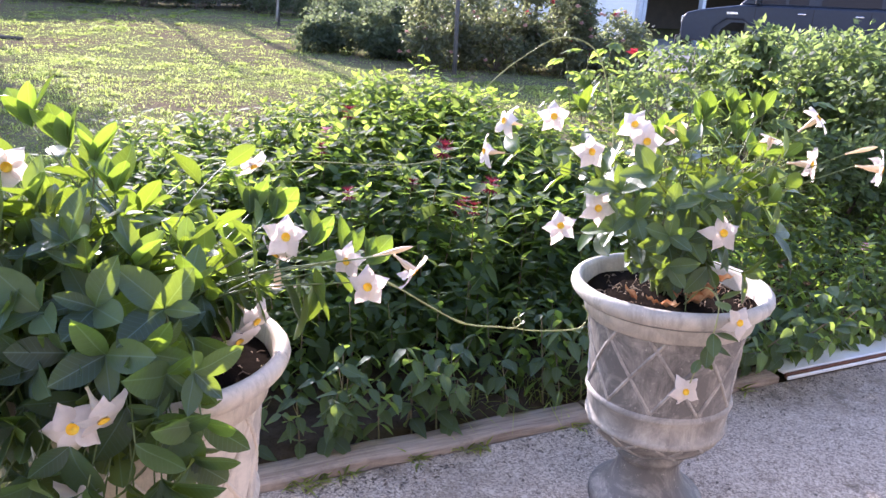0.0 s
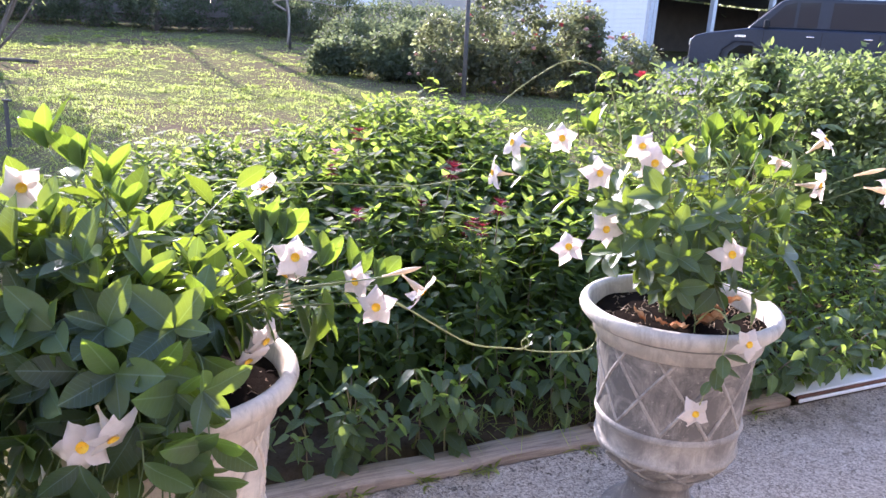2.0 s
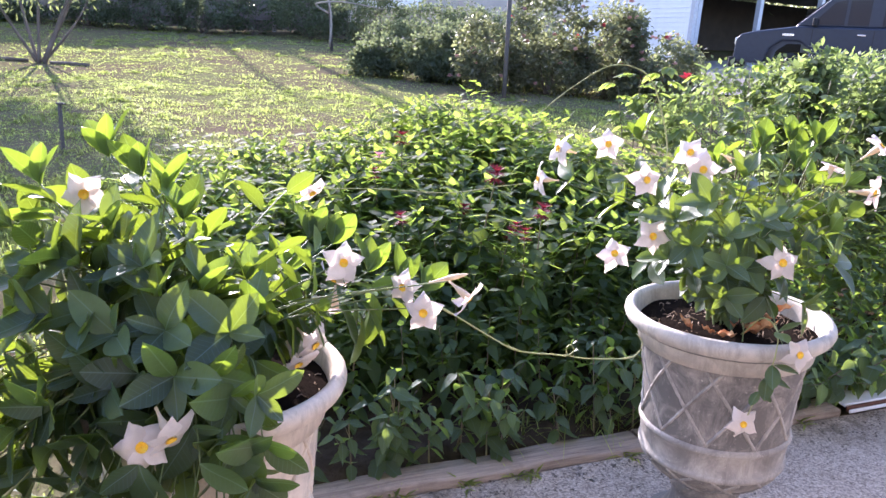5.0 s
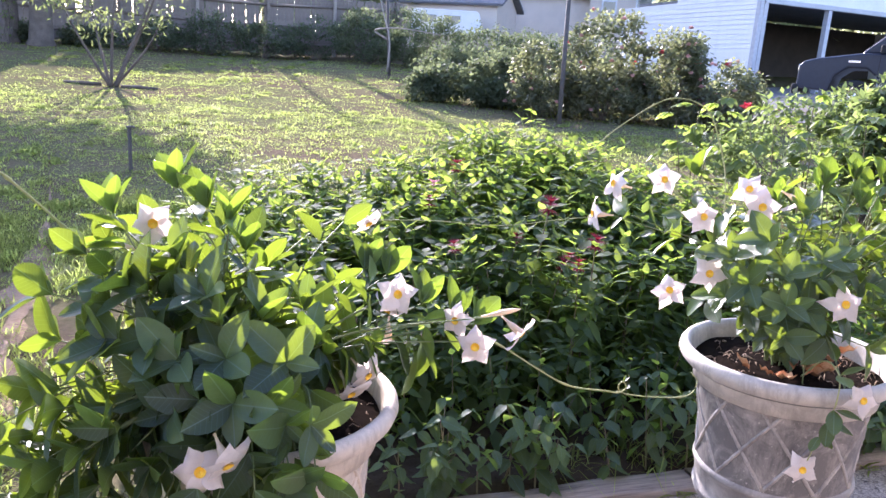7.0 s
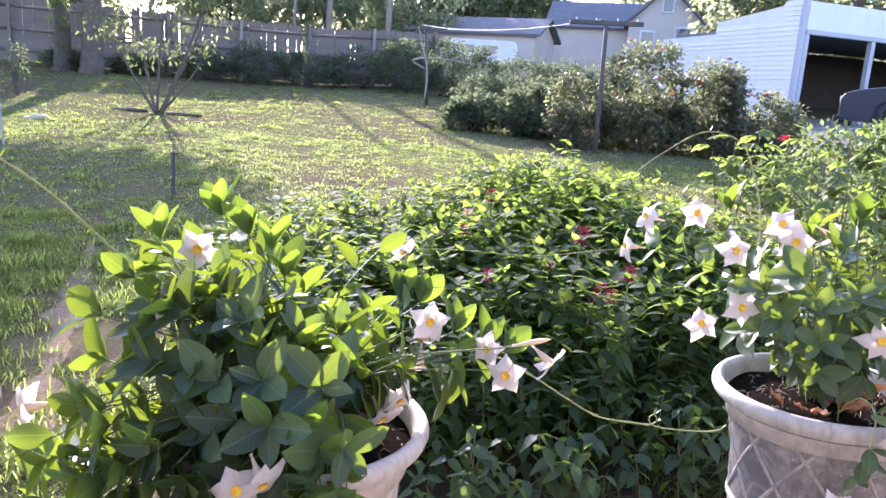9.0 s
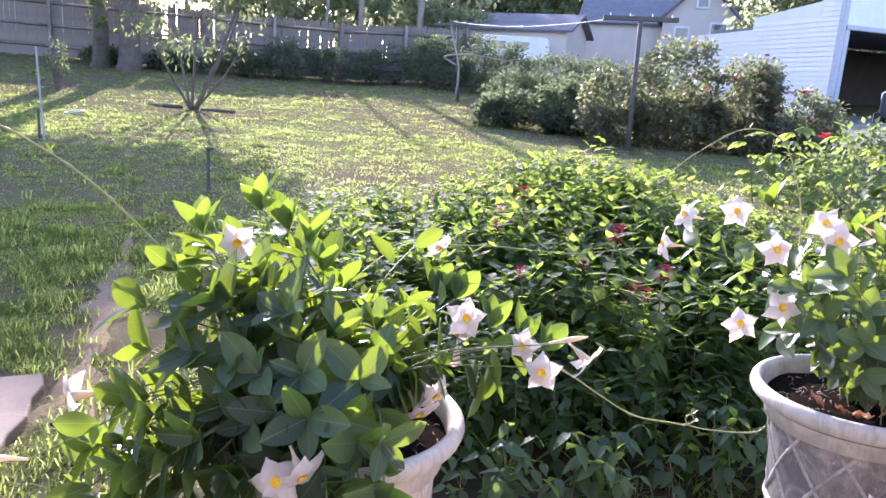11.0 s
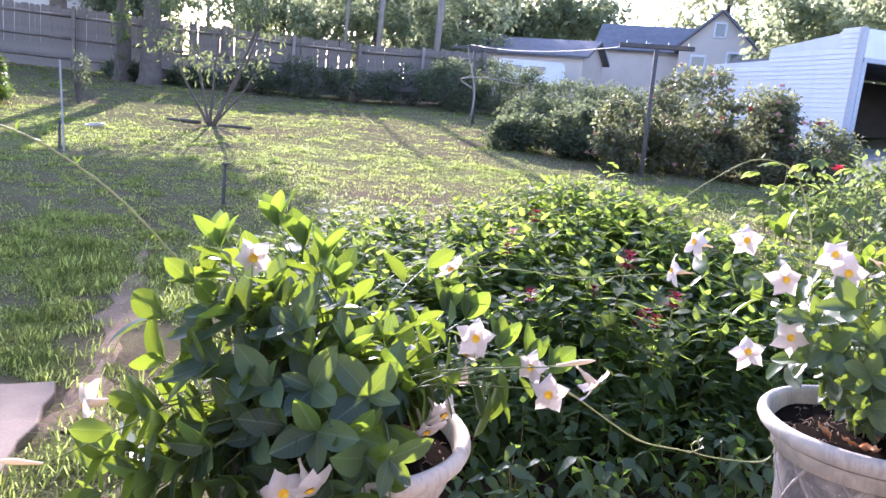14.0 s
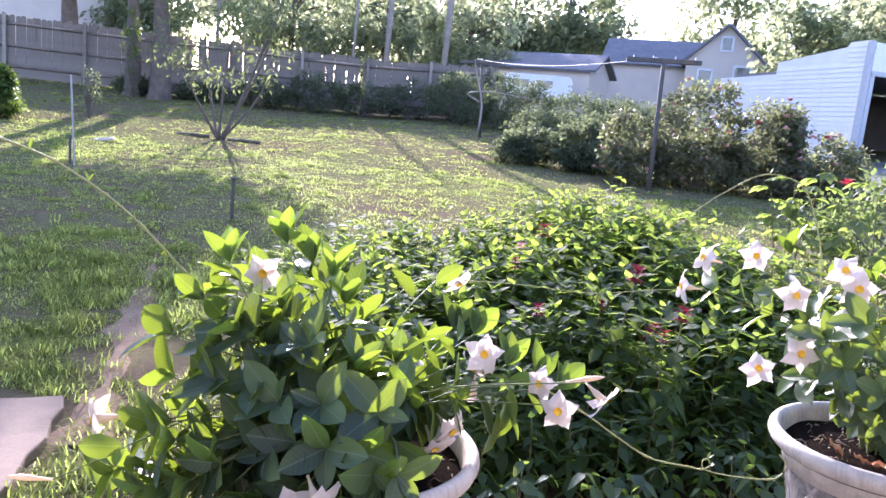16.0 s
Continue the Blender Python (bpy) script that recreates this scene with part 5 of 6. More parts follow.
stake = thing("metal_stake", pose(-3.945, 6.454, float(land(-3.945, 6.454))), "short dark steel stake in the lawn", "stake")
part("shaft", box_bm(0.028, 0.028, 0.52, 0.004, (0, 0, 0.18)), M_STEEL, stake)
part("cap", box_bm(0.07, 0.05, 0.018, 0.004, (0.012, 0, 0.435)), M_STEEL, stake)
wp = thing("white_stake", pose(-7.74, 8.6, float(land(-7.74, 8.6)), 0, -3, 0), "thin weathered white wooden stake in the lawn", "stake")
part("shaft", box_bm(0.024, 0.022, 1.35, 0.004, (0, 0, 0.58)), M_WHITEPOST, wp)
st2 = thing("metal_stake", pose(-7.95, 8.75, float(land(-7.95, 8.75))), "short dark steel stake beside a white stake", "stake")
part("shaft", box_bm(0.03, 0.03, 0.5, 0.004, (0, 0, 0.15)), M_STEEL, st2)


def clothes_post(x, y, height, turn, lean):
    top = thing("clothes_line_post", pose(x, y, float(land(x, y)), 0, lean, 0), "dark steel T-shaped clothes line post", "clothes line post", group="clothes line posts")
    bm = bmesh.new()
    bmesh.ops.create_cone(bm, cap_ends=True, segments=14, radius1=0.04, radius2=0.036, depth=height + 0.3, matrix=Matrix.Translation((0, 0, height / 2 - 0.15)))
    part("post", bm, M_STEEL, top, smooth=True)
    arm = part("crossbar", box_bm(1.22, 0.07, 0.075, 0.008), M_STEEL, top)
    arm.matrix_local = pose(0, 0, height + 0.03, 0, 0, turn)
    for q in (-0.5, -0.18, 0.18, 0.5):
        bm = bmesh.new()
        bmesh.ops.create_cone(bm, cap_ends=True, segments=8, radius1=0.008, radius2=0.008, depth=0.05, matrix=Matrix.Translation((q, 0, 0.055)))
        part("hook", bm, M_CHROME, arm)
    return top


clothes_post(0.138, 12.92, 2.13, 8, -1)
clothes_post(-4.40, 19.86, 2.0, 8, -4)
for q in (-0.1,):
    a, b = np.array([0.10 + q, 12.92, 2.70]), np.array([-4.55 + q, 19.83, 3.09])
    P = [a + (b - a) * s + np.array([0, 0, -0.16 * 4 * s * (1 - s)]) for s in np.linspace(0, 1, 24)]
    tagged(put_mesh("clothes_line", mesh_arrays("clothes_line", *tube(P, 0.006, 5), True), M_WIRE), "pale sagging clothes line between two steel posts", "clothes line", group="clothes lines")
branch = smooth_line([(-4.45, 19.8, 1.1), (-4.40, 19.7, 1.9), (-4.62, 19.7, 2.7), (-4.7, 19.75, 3.0)], 14)
tagged(put_mesh("bare_branch", mesh_arrays("bare_branch", *tube(branch, np.linspace(0.035, 0.015, 14), 6), True), M_PALEBARK), "pale bare branch leaning on the far post", "branch")
branch = smooth_line([(-4.50, 19.80, 1.95), (-4.75, 19.5, 2.15), (-4.0, 19.3, 2.22), (-2.95, 19.2, 2.1)], 18)
tagged(put_mesh("bare_branch", mesh_arrays("bare_branch", *tube(branch, np.linspace(0.03, 0.012, 18), 6), True), M_PALEBARK), "pale bare branch arching out from the far post", "branch")

# small things on the lawn
ring = put_mesh("white_ring", mesh_arrays("white_ring", *turned([(0.13, 0.0), (0.17, 0.0), (0.18, 0.015), (0.17, 0.03), (0.14, 0.03), (0.13, 0.018), (0.13, 0.0)], 28), True), M_WHITEPOST)
ring.matrix_world = pose(RING[0], RING[1], float(land(*RING)) + 0.03, 6, -4, 0)
tagged(ring, "pale ring lying flat on the lawn", "ring")
for x, y, turn, length in ((-9.3, 13.75, 8, 0.75), (-8.05, 13.7, -6, 0.8)):
    P = [(-length / 2, 0, 0), (0, 0, 0.01), (length / 2, 0, 0)]
    lg = put_mesh("edging_log", mesh_arrays("edging_log", *tube(P, (0.032, 0.036, 0.03), 10), True), M_BARK)
    lg.matrix_world = pose(x, y, float(land(x, y)) + 0.025, 0, 0, turn)
    tagged(lg, "short dark log lying at the young tree's foot", "log", group="logs by the tree")
shrub("trunk_ivy", -14.75, 18.75, [(0, 0, 1.4, 0.16, 0.14, 1.4)], "ragged ivy climbing the old tree trunks", M_BRIGHTLEAF, ROSE_LEAF, 14, 26, 0.14, 65, category="ivy")

# ---- fence ----
FA, FB = np.array([-21.0, 17.2]), np.array([-5.2, 26.4])
fl = float(np.linalg.norm(FB - FA))
fdir = (FB - FA) / fl
fturn = math.degrees(math.atan2(fdir[1], fdir[0]))
fence = thing("board_fence", pose(FA[0], FA[1], 0, 0, 0, fturn), "tall weathered grey-brown board fence with gaps", "fence")
board_meshes = []
for h, w in ((1.80, 0.1405), (1.83, 0.140), (1.78, 0.1408), (1.81, 0.138)):
    bm = prism_bm([(-w / 2, 0), (w / 2, 0), (w / 2, h - 0.04), (w / 2 - 0.03, h), (-w / 2 + 0.03, h), (-w / 2, h - 0.04)], 0.018)
    me = bpy.data.meshes.new("board")
    bm.to_mesh(me)
    bm.free()
    board_meshes.append(me)
r = random.Random(9)


def fence_z(s):
    p = FA + fdir * s
    return float(land(p[0], p[1]))


for i in range(int(fl / 0.141)):
    s = 0.08 + 0.141 * i
    if r.random() < 0.012:
        continue
    put_mesh("board", r.choice(board_meshes), M_FENCE, fence).matrix_local = pose(s, 0, fence_z(s) + 0.05 + r.uniform(-0.02, 0.02), 0, r.uniform(-0.8, 0.8), 0)
for i in range(9):
    s = 0.2 + 2.2 * i
    if s < fl:
        part("post", box_bm(0.1, 0.1, 2.1, 0.01, (s, -0.085, fence_z(s) + 0.85)), M_PALEBARK if i % 2 else M_FENCE, fence)
for i in range(8):
    a, b = 0.2 + 2.2 * i, 2.4 + 2.2 * i
    if b > fl:
        break
    for h in (0.35, 0.95, 1.6):
        P = [(a, -0.03, fence_z(a) + h), (b, -0.03, fence_z(b) + h)]
        put_mesh("rail", mesh_arrays("rail", *tube(P, 0.045, 4)), M_FENCE, fence)

# weeds and bushes in front of the fence
r = random.Random(10)
for i, (s, h, w) in enumerate(((6.3, 0.45, 0.6), (8.2, 0.5, 0.9), (10.0, 0.9, 0.9), (11.6, 1.3, 1.0), (13.2, 1.0, 1.0), (14.8, 1.25, 1.0), (16.4, 1.5, 1.0), (17.8, 1.7, 1.0))):
    p = FA + fdir * s + np.array([0.45, -0.9])
    shrub("fence_shrub", p[0], p[1], [(0, 0, h * 0.5, w, 0.55, h * 0.55)], "overgrown dull green shrub along the fence", M_SHRUBLEAF, ROSE_LEAF, 46, 60, 0.22, 70 + i)
for i, (x, y, h, w) in enumerate(((-5.8, 23.2, 1.5, 1.1), (-4.0, 23.2, 1.5, 1.2), (-2.2, 22.3, 1.25, 1.1), (-0.7, 21.5, 1.2, 1.0), (-2.6, 19.6, 0.8, 0.9), (-1.0, 18.2, 0.9, 0.9), (0.8, 22.0, 1.2, 1.2))):
    shrub("overgrown_shrub", x, y, [(0, 0, h * 0.5, w, 0.8, h * 0.55)], "overgrown dark green shrub behind the clothes line", M_SHRUBLEAF, ROSE_LEAF, 50, 80, 0.26, 90 + i)

# ---- garage with open bays, and the drive ----
GC = np.array([5.27, 21.5])
side_d = np.array([-0.50, 0.866])
front_d = np.array([0.866, 0.50])
gz = float(land(*GC)) - 0.05
garage = thing("garage", pose(GC[0], GC[1], gz, 0, 0, 30.0), "white lap-sided garage with two dark open bays", "garage")
GH = 3.30
# in the garage's own frame x runs along the front, y back along the side wall
wall = [(0, 0), (6.1, 0), (6.1, GH - 0.75), (3.35, GH - 0.72), (3.35, GH - 0.38), (0.75, GH - 0.12), (0.6, GH), (0, GH)]
ob = part("side_wall", prism_bm(wall, 0.12), M_SIDING, garage)
ob.matrix_local = pose(-0.0, 0.0, 0, 0, 0, 90) @ pose(0, 0, 0)
for i in range(26):
    z = 0.15 + 0.128 * i
    length = 6.06 if z < GH - 0.85 else (3.31 if z < GH - 0.47 else (0.62 if z < GH - 0.06 else 0))
    if not length:
        continue
    bm = prism_bm([(0.0, -0.064), (0.026, -0.064), (0.008, 0.066), (0.0, 0.066)], length)
    part("siding_board", bm, M_SIDING, garage).matrix_local = Matrix.Translation((-0.062, 0.03 + length / 2, z)) @ Matrix.Diagonal((-1, 1, 1, 1))
part("corner_trim", box_bm(0.14, 0.14, GH - 0.02, 0.008, (-0.03, -0.03, GH / 2)), M_TRIM, garage, "grey corner board")
part("front_header", box_bm(11.0, 0.14, 0.72, 0.008, (5.56, -0.02, GH - 0.40)), M_SIDING, garage)
part("bay_lintel", box_bm(11.0, 0.18, 0.12, 0.008, (5.56, -0.03, GH - 0.82)), M_TRIM, garage)
for x in (0.12, 2.45, 5.0, 7.6, 10.9):
    part("bay_post", box_bm(0.14, 0.16, GH - 0.88, 0.008, (x, -0.02, (GH - 0.88) / 2)), M_TRIM, garage)
# inner walls with the bays' shade put into their colour
part("back_wall", box_bm(11.0, 0.1, GH - 0.8, 0, (5.5, 5.3, (GH - 0.8) / 2)), M_BAYSHADE, garage, "inner back wall, coloured near-black for the bay's shade")
part("inner_wall", box_bm(0.05, 5.2, GH - 0.85, 0, (0.10, 2.65, (GH - 0.85) / 2)), M_BAYSHADE, garage)
part("end_wall", box_bm(0.12, 5.4, GH - 0.8, 0, (11.05, 2.65, (GH - 0.8) / 2)), M_SIDING, garage)
part("roof", prism_bm([(-0.02, GH - 0.72), (11.1, GH - 0.72), (11.1, GH - 0.64), (-0.02, GH - 0.64)], 5.3), M_ROOF, garage).location = (0, 2.7, 0)
win = part("window", box_bm(0.06, 0.5, 0.45, 0.01, (-0.1, 3.1, 1.25)), M_TRIM, garage, "small dark window")
part("pane", box_bm(0.02, 0.4, 0.36, 0.004, (-0.135, 3.1, 1.25)), M_PANE, win)

drive = []
for i in range(25):
    for j in range(9):
        q = np.array([4.2, 15.0]) + front_d * (i * 0.9) + side_d * (j * 0.8)
        drive.append((q[0], q[1], float(land(q[0], q[1])) + 0.03))
tagged(put_mesh("driveway", mesh_arrays("driveway", drive, [(i * 9 + j, (i + 1) * 9 + j, (i + 1) * 9 + j + 1, i * 9 + j + 1) for i in range(24) for j in range(8)], True), M_ROAD), "grey gravel drive before the garage", "driveway", kind="structure")


# ---- parked car ----
def utility_car(m):
    top = thing("utility_car", m, "dark blue-grey sport utility car parked by the garage", "car")
    low = [(0.0, 0.52), (0.02, 0.98), (0.10, 1.08), (0.35, 1.15), (1.20, 1.28), (4.9, 1.30), (5.02, 1.2), (5.05, 0.6), (4.75, 0.5), (4.68, 0.80), (4.46, 0.97), (4.12, 0.97), (3.90, 0.80), (3.83, 0.45), (1.55, 0.45), (1.48, 0.80), (1.26, 0.97), (0.92, 0.97), (0.70, 0.80), (0.62, 0.48)]
    part("body", prism_bm(low, 1.85, 0.04), M_TRUCK, top)
    cab = [(1.12, 1.27), (1.72, 1.84), (1.92, 1.91), (4.5, 1.91), (4.72, 1.86), (4.92, 1.29)]
    part("cab", prism_bm(cab, 1.6, 0.04), M_TRUCK, top)
    panes = ([(1.42, 1.33), (1.80, 1.76), (2.02, 1.82), (2.02, 1.33)], [(2.08, 1.33), (2.08, 1.82), (2.46, 1.83), (2.46, 1.33)], [(2.70, 1.33), (2.70, 1.83), (3.72, 1.83), (3.78, 1.33)], [(3.88, 1.33), (3.84, 1.83), (4.50, 1.82), (4.70, 1.33)])
    for s in (-1, 1):
        for outline in panes:
            part("side_window", prism_bm(outline, 0.02), M_GLASS, top).location = (0, s * 0.80, 0)
        part("headlight", box_bm(0.14, 0.34, 0.16, 0.03, (0.06, s * 0.72, 0.93), 2), M_CHROME, top)
        part("mirror", box_bm(0.10, 0.2, 0.17, 0.03, (1.50, s * 1.0, 1.36), 2), M_RUBBER, top)
        part("badge", box_bm(0.22, 0.012, 0.05, 0.004, (1.02, s * 0.928, 1.10)), M_CHROME, top, "bright metal side badge")
        for x in (2.36, 3.42):
            part("door_handle", box_bm(0.16, 0.03, 0.035, 0.01, (x, s * 0.935, 1.14)), M_CHROME, top)
        for x in (1.47, 2.58, 3.62):
            part("door_seam", box_bm(0.012, 0.008, 0.70, 0.0, (x, s * 0.925, 0.88)), M_RUBBER, top)
        part("sill", box_bm(2.1, 0.05, 0.10, 0.02, (2.7, s * 0.93, 0.47)), M_RUBBER, top)
        for x in (1.09, 4.29):
            wheel = put_mesh("wheel", mesh_arrays("tyre", *turned([(0.2, -0.11), (0.33, -0.115), (0.37, -0.09), (0.375, 0.0), (0.37, 0.09), (0.33, 0.115), (0.2, 0.11)], 28), True), M_RUBBER, top)
            wheel.matrix_local = pose(x, s * 0.80, 0.375, 90)
            put_mesh("rim", mesh_arrays("rim", *turned([(0.02, -0.08), (0.06, -0.09), (0.12, -0.05), (0.19, -0.09), (0.215, -0.10), (0.215, 0.10), (0.19, 0.09), (0.12, 0.05), (0.06, 0.09), (0.02, 0.08)], 20), True), M_CHROME, wheel)
    part("windscreen", prism_bm([(1.17, 1.30), (1.72, 1.82), (1.74, 1.81), (1.20, 1.29)], 1.4), M_GLASS, top).location = (-0.03, 0, 0.03)
    part("front_bumper", box_bm(0.16, 1.86, 0.22, 0.04, (0.0, 0, 0.50), 2), M_RUBBER, top)
    part("rear_bumper", box_bm(0.14, 1.8, 0.18, 0.04, (5.08, 0, 0.52), 2), M_RUBBER, top)
    return top


utility_car(pose(5.42, 17.6, float(land(5.1, 16.9)) + 0.08, 0, 0, -24))


# ---- houses and shed beyond ----
def house(name, m, w, d, h, rise, wall_mat, label, windows, overhang=0.35):
    top = thing(name, m, label, "house")
    part("wall", prism_bm([(-w / 2, -1.5), (w / 2, -1.5), (w / 2, h), (0, h + rise), (-w / 2, h)], d), wall_mat, top)
    for s in (-1, 1):
        run = math.hypot(w / 2, rise) + overhang
        ob = part("roof", box_bm(run, d + 0.7, 0.12, 0.01, (run / 2 - 0.02, 0, 0.07)), M_ROOF, top)
        ob.matrix_local = pose(0, 0, h + rise) @ Matrix.Diagonal((s, 1, 1, 1)) @ pose(0, 0, 0, 0, math.degrees(math.atan2(rise, w / 2)), 0)
    for x, y, z, ww, hh in windows:
        fr = part("window", box_bm(ww + 0.2, 0.1, hh + 0.2, 0.01, (x, y, z)), M_SIDING, top)
        part("pane", box_bm(ww, 0.04, hh, 0.005, (x, y - 0.05, z)), M_PANE, fr)
    return top


house("cream_house", pose(3.7, 44.5, 2.75, 0, 0, -4), 3.8, 6.0, 3.0, 1.8, M_CREAM, "cream gabled house with grey shingle roof behind the garage", [(0.9, -3.02, 2.2, 0.7, 1.1), (-0.9, -3.02, 2.2, 0.6, 0.6), (0.0, -3.02, 3.9, 0.45, 0.6)])
house("cream_house", pose(0.2, 46.4, 2.95, 0, 0, 86), 5.0, 5.4, 2.7, 1.5, M_CREAM, "cream wing of a house with grey roof", [])
house("garden_shed", pose(-5.4, 40.0, 2.6, 0, 0, 80), 4.2, 5.6, 1.9, 0.85, M_CREAM, "low shed with a grey roof behind the shrubs", [])
house("cream_house", pose(-30.5, 34.5, 2.9, 0, 0, 40), 8, 9, 5.2, 2.0, M_CREAM, "pale cream house behind the board fence", [])

trailer = thing("camper_trailer", pose(-5.15, 35.5, 2.85, 0, 0, 4), "pale white camper trailer parked before the shed", "trailer")
part("body", prism_bm([(-1.6, 0.0), (1.55, 0.0), (1.6, 0.2), (1.5, 0.95), (1.35, 1.05), (-1.45, 1.05), (-1.6, 0.9)], 1.8, 0.03), M_SIDING, trailer)
for x in (-0.8, 0.3):
    part("side_window", box_bm(0.7, 0.03, 0.3, 0.01, (x, -0.91, 0.65)), M_PANE, trailer)
for x in (-0.5, 0.6):
    w = put_mesh("wheel", mesh_arrays("tyre", *turned([(0.15, -0.09), (0.28, -0.09), (0.3, 0.0), (0.28, 0.09), (0.15, 0.09)], 20), True), M_RUBBER, trailer)
    w.matrix_local = pose(x, -0.8, -0.05, 90)
    part("leg", box_bm(0.05, 0.05, 1.0, 0.005, (x * 2.6 - 0.1, -0.6, -0.5)), M_STEEL, trailer)

# utility poles
for x, y, h, rad in ((-11.7, 31.9, 8.5, 0.13), (-9.2, 32.65, 9.0, 0.15), (-13.05, 31.3, 7.5, 0.07), (-21.0, 33.0, 7.5, 0.1)):
    top = thing("utility_pole", pose(x, y, float(land(x, y)), 0, 1.5, 0), "tall weathered wooden utility pole behind the fence", "utility pole", group="utility poles")
    put_mesh("pole", mesh_arrays("pole", *tube([(0, 0, -0.3), (0, 0, h * 0.5), (0, 0, h)], (rad, rad * 0.92, rad * 0.8), 12), True), M_PALEBARK, top)

# ---- trees ----
tree(-14.2, 19.3, 6.9, [(0.8, 0, 5.75, 3.2, 2.8, 1.05), (-1.2, -1, 5.5, 2.0, 2.0, 0.9), (2.6, -0.5, 5.0, 1.7, 1.5, 0.6)], "old shade tree with a twin trunk by the fence", 201, 0.34, BIG_LEAF, 60, 46, 0.95)
tree(-15.0, 19.1, 6.8, [(-1.0, 0, 5.5, 2.8, 2.4, 1.2)], "old shade tree leaning beside its twin at the fence", 202, 0.26, BIG_LEAF, 60, 36, 0.95)
tree(-18.9, 20.9, 8.2, [(0, 0, 6.6, 3.4, 3.2, 1.8)], "shade tree behind the fence", 203, 0.36, BIG_LEAF, 60, 46, 0.95)
for i, (x, y, h, w) in enumerate(((-30, 52, 13, 6), (-23, 58, 13, 6), (-17, 60, 12.5, 5.5), (-11.5, 61, 12.5, 5), (-6.5, 58, 13.5, 4.2), (5.5, 62, 13, 5), (12, 56, 14, 5), (17, 48, 12, 5), (23, 44, 12, 5.5))):
    tree(x, y, h, [(0, 0, h * 0.62, w, w * 0.8, h * 0.36), (w * 0.3, -1, h * 0.35, w * 0.8, w * 0.6, h * 0.22)], "tall broadleaf tree in the distance", 210 + i, 0.35, leaf_template(0.50, 0.34, 3, 2, 0.0, 0.3), 58, 48, 1.5, M_HAZYLEAF)
for i, (x, y, h, w) in enumerate(((9.5, 31.5, 7.5, 2.6), (13.5, 32, 8.0, 3.0), (17.5, 30, 7.5, 3.0), (6.0, 35, 6.0, 1.8))):
    tree(x, y, h, [(0, 0, h * 0.6, w, w * 0.8, h * 0.4)], "leafy tree behind the garage", 230 + i, 0.22, BIG_LEAF, 60, 60, 0.9, M_HAZYLEAF)

for i, (x, y, h, w) in enumerate(((-24.5, 33, 6.0, 2.6), (-18.5, 36, 6.2, 3.0), (-14.0, 38, 6.6, 3.0), (-9.8, 40, 6.6, 2.8))):
    tree(x, y, h, [(0, 0, h * 0.62, w, w * 0.8, h * 0.4), (0, -0.5, h * 0.3, w * 0.9, w * 0.7, h * 0.25)], "leafy tree close behind the board fence", 250 + i, 0.2, BIG_LEAF, 56, 44, 0.9, M_HAZYLEAF)

# ---- grass ----
def in_bed_or_paved(x, y):
    dx, dy = x - BED_O[0], y - BED_O[1]
    u, v = dx * BED_B[0] + dy * BED_B[1], dx * BED_N[0] + dy * BED_N[1]
    paved = (u > -1.04) & (v < 0.09)
    planted = (u > -0.95) & (u < 4.8) & (v >= 0.09) & (v < np.where(u < 1.7, 2.45, 1.4))
    slab = (x > -2.95) & (x < -1.82 - 0.4 * (y - 1.5)) & (y < 2.42) & (y > 1.1)
    return paved | planted | slab


def path_gap(x, y):
    d = np.full(len(x), 9.0)
    for p in path_line[:30:2]:
        d = np.minimum(d, np.hypot(x - p[0], y - p[1]))
    return d


def patch(x, y, s):
    return np.sin(1.3 * s * x + 2.1 * np.sin(0.9 * s * y)) * np.sin(1.1 * s * y + 1.7 * np.sin(0.7 * s * x + 2)) + 0.5 * np.sin(3.7 * s * x + 1.1) * np.sin(4.3 * s * y)


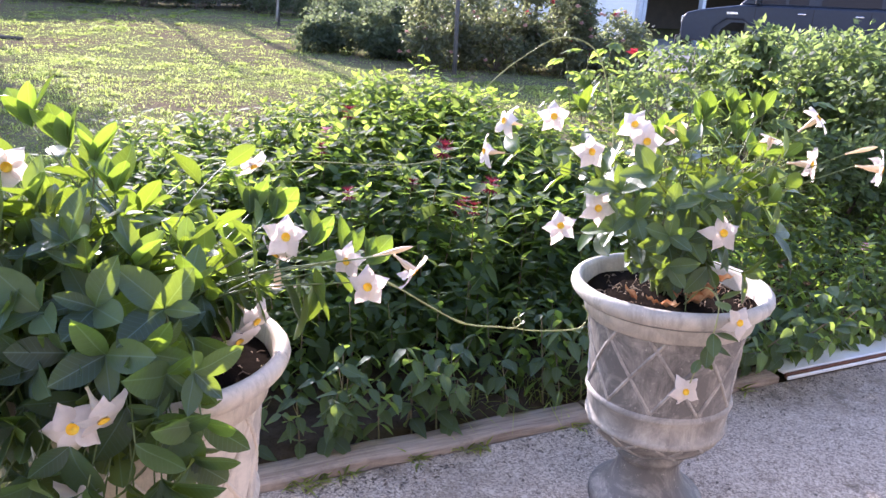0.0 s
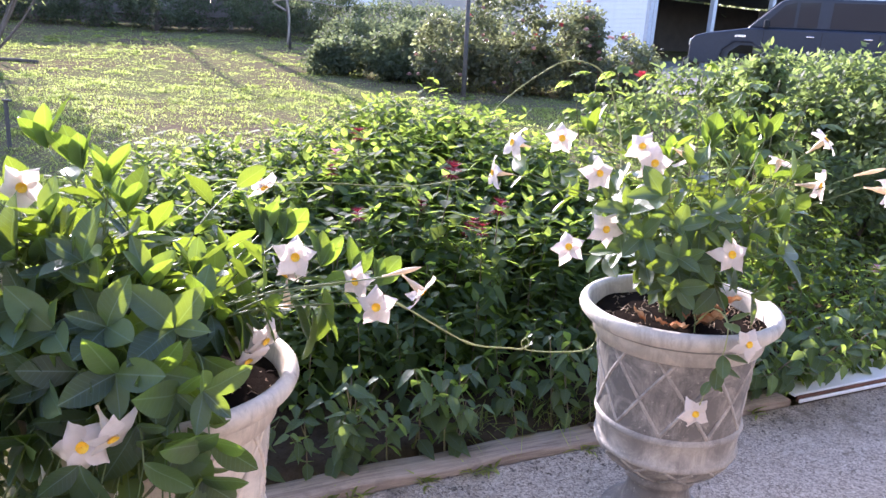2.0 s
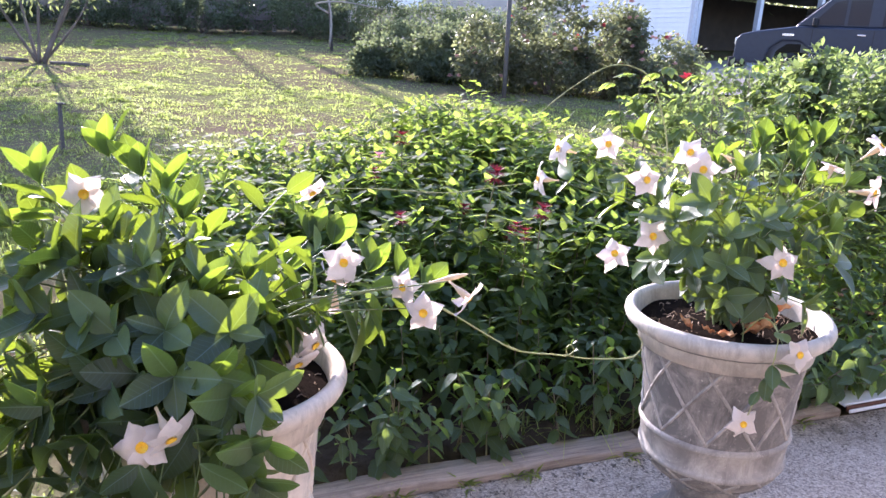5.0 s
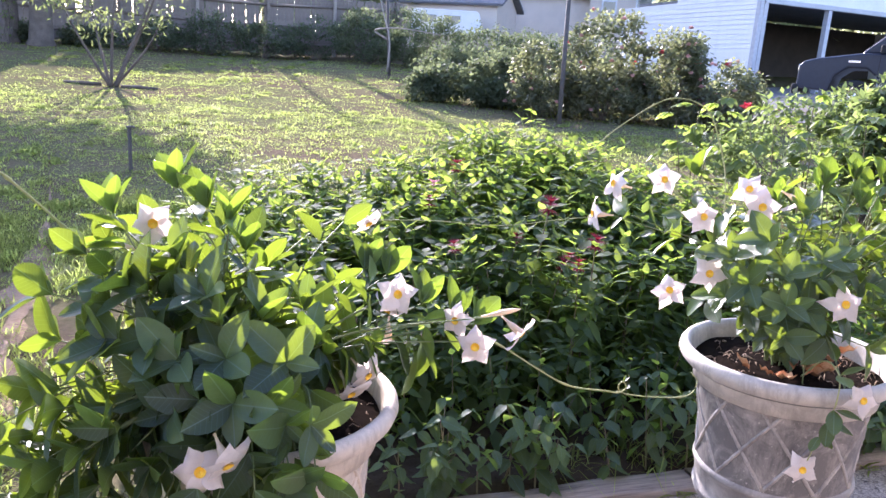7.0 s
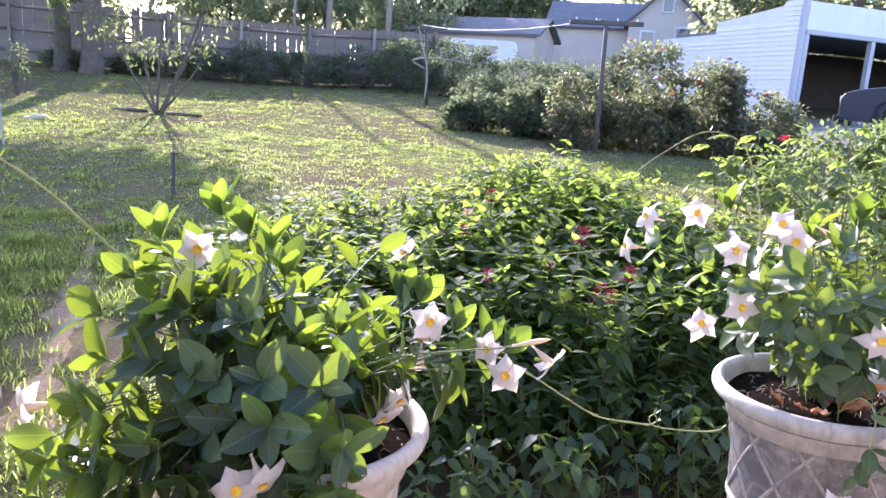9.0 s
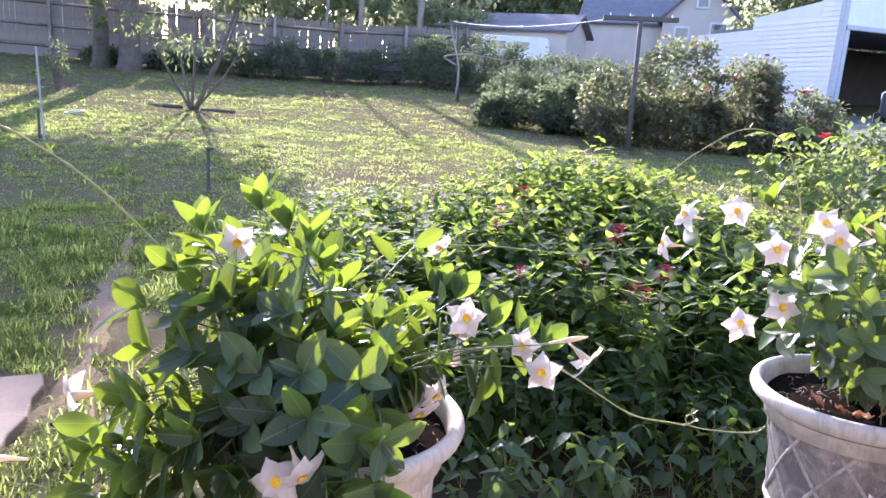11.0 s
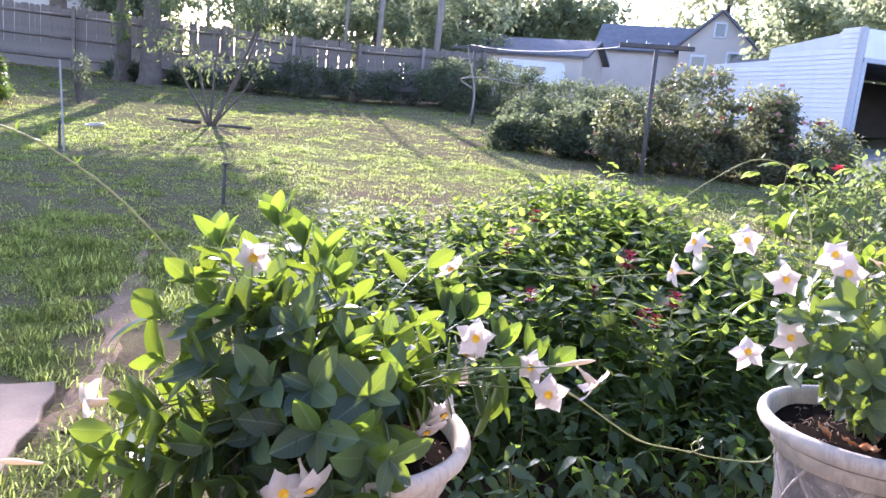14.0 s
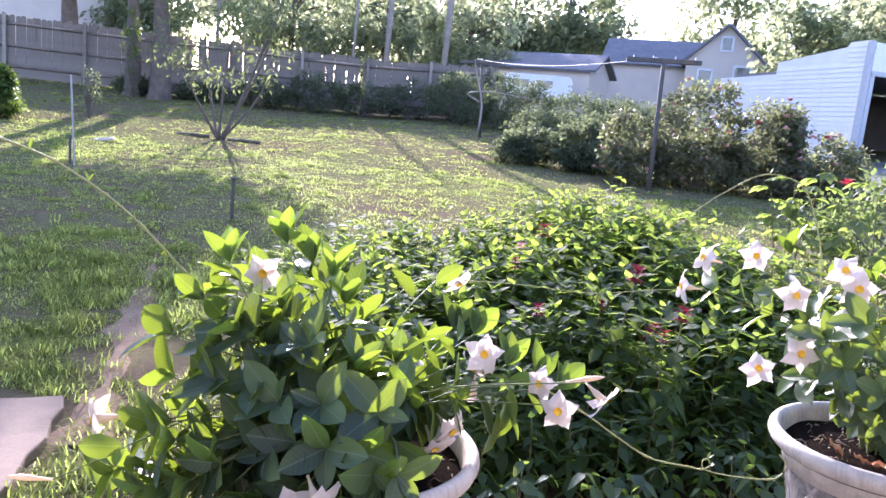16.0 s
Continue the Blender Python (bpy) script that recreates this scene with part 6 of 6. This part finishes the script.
def grass(name, x0, x1, y0, y1, count, height, width, seed, label, bare=-0.55, planted=False, clumped=0.35):
    r = np.random.default_rng(seed)
    x, y = r.uniform(x0, x1, count), r.uniform(y0, y1, count)
    tuft = np.zeros(count, dtype=bool)
    if not planted:
        # more than half of the blades stand in taller tufts
        many = count // 170
        heart = r.integers(0, many, count)
        hx, hy = r.uniform(x0, x1, many), r.uniform(y0, y1, many)
        tuft = r.random(count) < clumped
        wide = 0.04 + 0.10 * r.random(many)
        x = np.where(tuft, hx[heart] + r.normal(size=count) * wide[heart], x)
        y = np.where(tuft, hy[heart] + r.normal(size=count) * wide[heart], y)
    keep = np.full(count, True) if planted else ~in_bed_or_paved(x, y)
    if planted:
        v = (x - BED_O[0]) * BED_N[0] + (y - BED_O[1]) * BED_N[1]
        keep &= (v > 0.10) & (v < 0.32)
    keep &= path_gap(x, y) > 0.20 * r.random(count) ** 1.3
    keep &= patch(x, y, 1.3) + 0.7 * patch(x + 5, y, 5.3) > bare + 0.3 * r.normal(size=count)
    x, y, tuft = x[keep], y[keep], tuft[keep]
    n = len(x)
    tall = height * r.uniform(0.4, 1.2, n) * np.where(tuft, 1.4, 0.75) * (1 + 0.35 * np.clip(patch(x, y, 2.3), -0.7, 1)) * (0.75 + 0.7 * np.clip(patch(x + 3, y, 6.1), -0.4, 1.0))
    a, lean = r.uniform(0, 6.28, n), r.uniform(0.35, 1.7, n)
    w = width * r.uniform(0.7, 1.3, n)
    z = land(x, y) - 0.004
    base = np.stack([x, y, z], 1)
    side = np.stack([np.cos(a + 1.57), np.sin(a + 1.57), np.zeros(n)], 1) * w[:, None]
    out = np.stack([np.cos(a), np.sin(a), np.zeros(n)], 1)
    mid = base + out * (tall * lean * 0.35)[:, None] + np.array([0, 0, 1.0]) * (tall * 0.6)[:, None]
    tip = base + out * (tall * lean)[:, None] + np.array([0, 0, 1.0]) * (tall * (1 - 0.38 * lean))[:, None]
    if y1 > 8:
        # far off, a bent kite is enough for a blade
        V = np.stack([base, mid + side, tip, mid - side], 1).reshape(-1, 3)
        F = np.arange(n)[:, None] * 4 + np.array([0, 1, 2, 3])
    else:
        V = np.stack([base - side, base + side, mid + side * 0.8, mid - side * 0.8, tip + side * 0.06, tip - side * 0.06], 1).reshape(-1, 3)
        k = np.arange(n)[:, None] * 6
        F = np.concatenate([k + np.array([0, 1, 2, 3]), k + np.array([3, 2, 4, 5])])
    return tagged(put_mesh(name, mesh_arrays(name, V, F), M_GRASS), label, "grass", kind="stuff")


grass("near_grass", -5.0, -0.9, 0.6, 5.5, 112000, 0.062, 0.0031, 301, "uneven tufts of lawn grass beside the path", -0.3, False, 0.62)
grass("lawn_grass", -12.0, 4.5, 4.0, 12.0, 180000, 0.042, 0.0062, 302, "short patchy sunlit lawn grass", -0.75)
grass("lawn_grass", -19.0, 5.0, 11.5, 24.0, 100000, 0.044, 0.0104, 303, "short sunlit grass on the far lawn", -0.75)
grass("bed_edge_grass", 0.05, 0.50, 1.95, 2.55, 420, 0.24, 0.0022, 304, "long thin grass leaning out behind the timber edging", -9, True)


def edge_litter(count, seed):
    """Crumbs of bark and dead leaf along the timber and over the terrace."""
    r = np.random.default_rng(seed)
    s = Soup()
    V, F = leaf_template(0.016, 0.007, 3, 2, 0.0, 0.5)
    u = r.uniform(-0.9, 3.2, count)
    v = -0.02 - np.abs(r.normal(size=count)) * np.where(r.random(count) < 0.5, 0.08, 0.7)
    P = np.stack([BED_O[0] + u * BED_B[0] + v * BED_N[0], BED_O[1] + u * BED_B[1] + v * BED_N[1], np.full(count, 0.003)], 1)
    a = r.uniform(0, 6.28, count)
    d = np.stack([np.cos(a), np.sin(a), r.uniform(0.0, 0.3, count)], 1)
    s.spread(V, F, frames_of(d, np.tile([[0.0, 0.0, 1.0]], (count, 1))) * r.uniform(0.4, 1.5, count)[:, None, None], P)
    return tagged(put_mesh("edge_litter", s.mesh("edge_litter", False), M_BARK), "crumbs of bark and dead leaf scattered on the terrace", "litter", kind="stuff")


edge_litter(1500, 401)


def weeds(places, seed):
    """Small grassy weeds at the foot of the timber."""
    r = np.random.default_rng(seed)
    s = Soup()
    V, F = leaf_template(0.05, 0.007, 4, 2, 0.0, 0.5)
    for u in places:
        x, y = bed(u, -0.015)
        n = 16
        a = r.uniform(0, 6.28, n)
        d = np.stack([np.cos(a), np.sin(a), r.uniform(0.2, 1.4, n)], 1)
        s.spread(V, F, frames_of(d, np.tile([[0.0, 0.0, 1.0]], (n, 1))) * r.uniform(0.5, 1.3, n)[:, None, None], np.stack([x + r.normal(size=n) * 0.012, y + r.normal(size=n) * 0.008, np.full(n, 0.001)], 1))
    return tagged(put_mesh("edge_weeds", s.mesh("edge_weeds"), M_GRASS), "small grassy weeds growing at the timber's foot", "weeds", kind="stuff")


weeds((-0.42, -0.36, -0.27, -0.05, 0.1, 0.17, 0.52, 0.9, 1.3), 410)
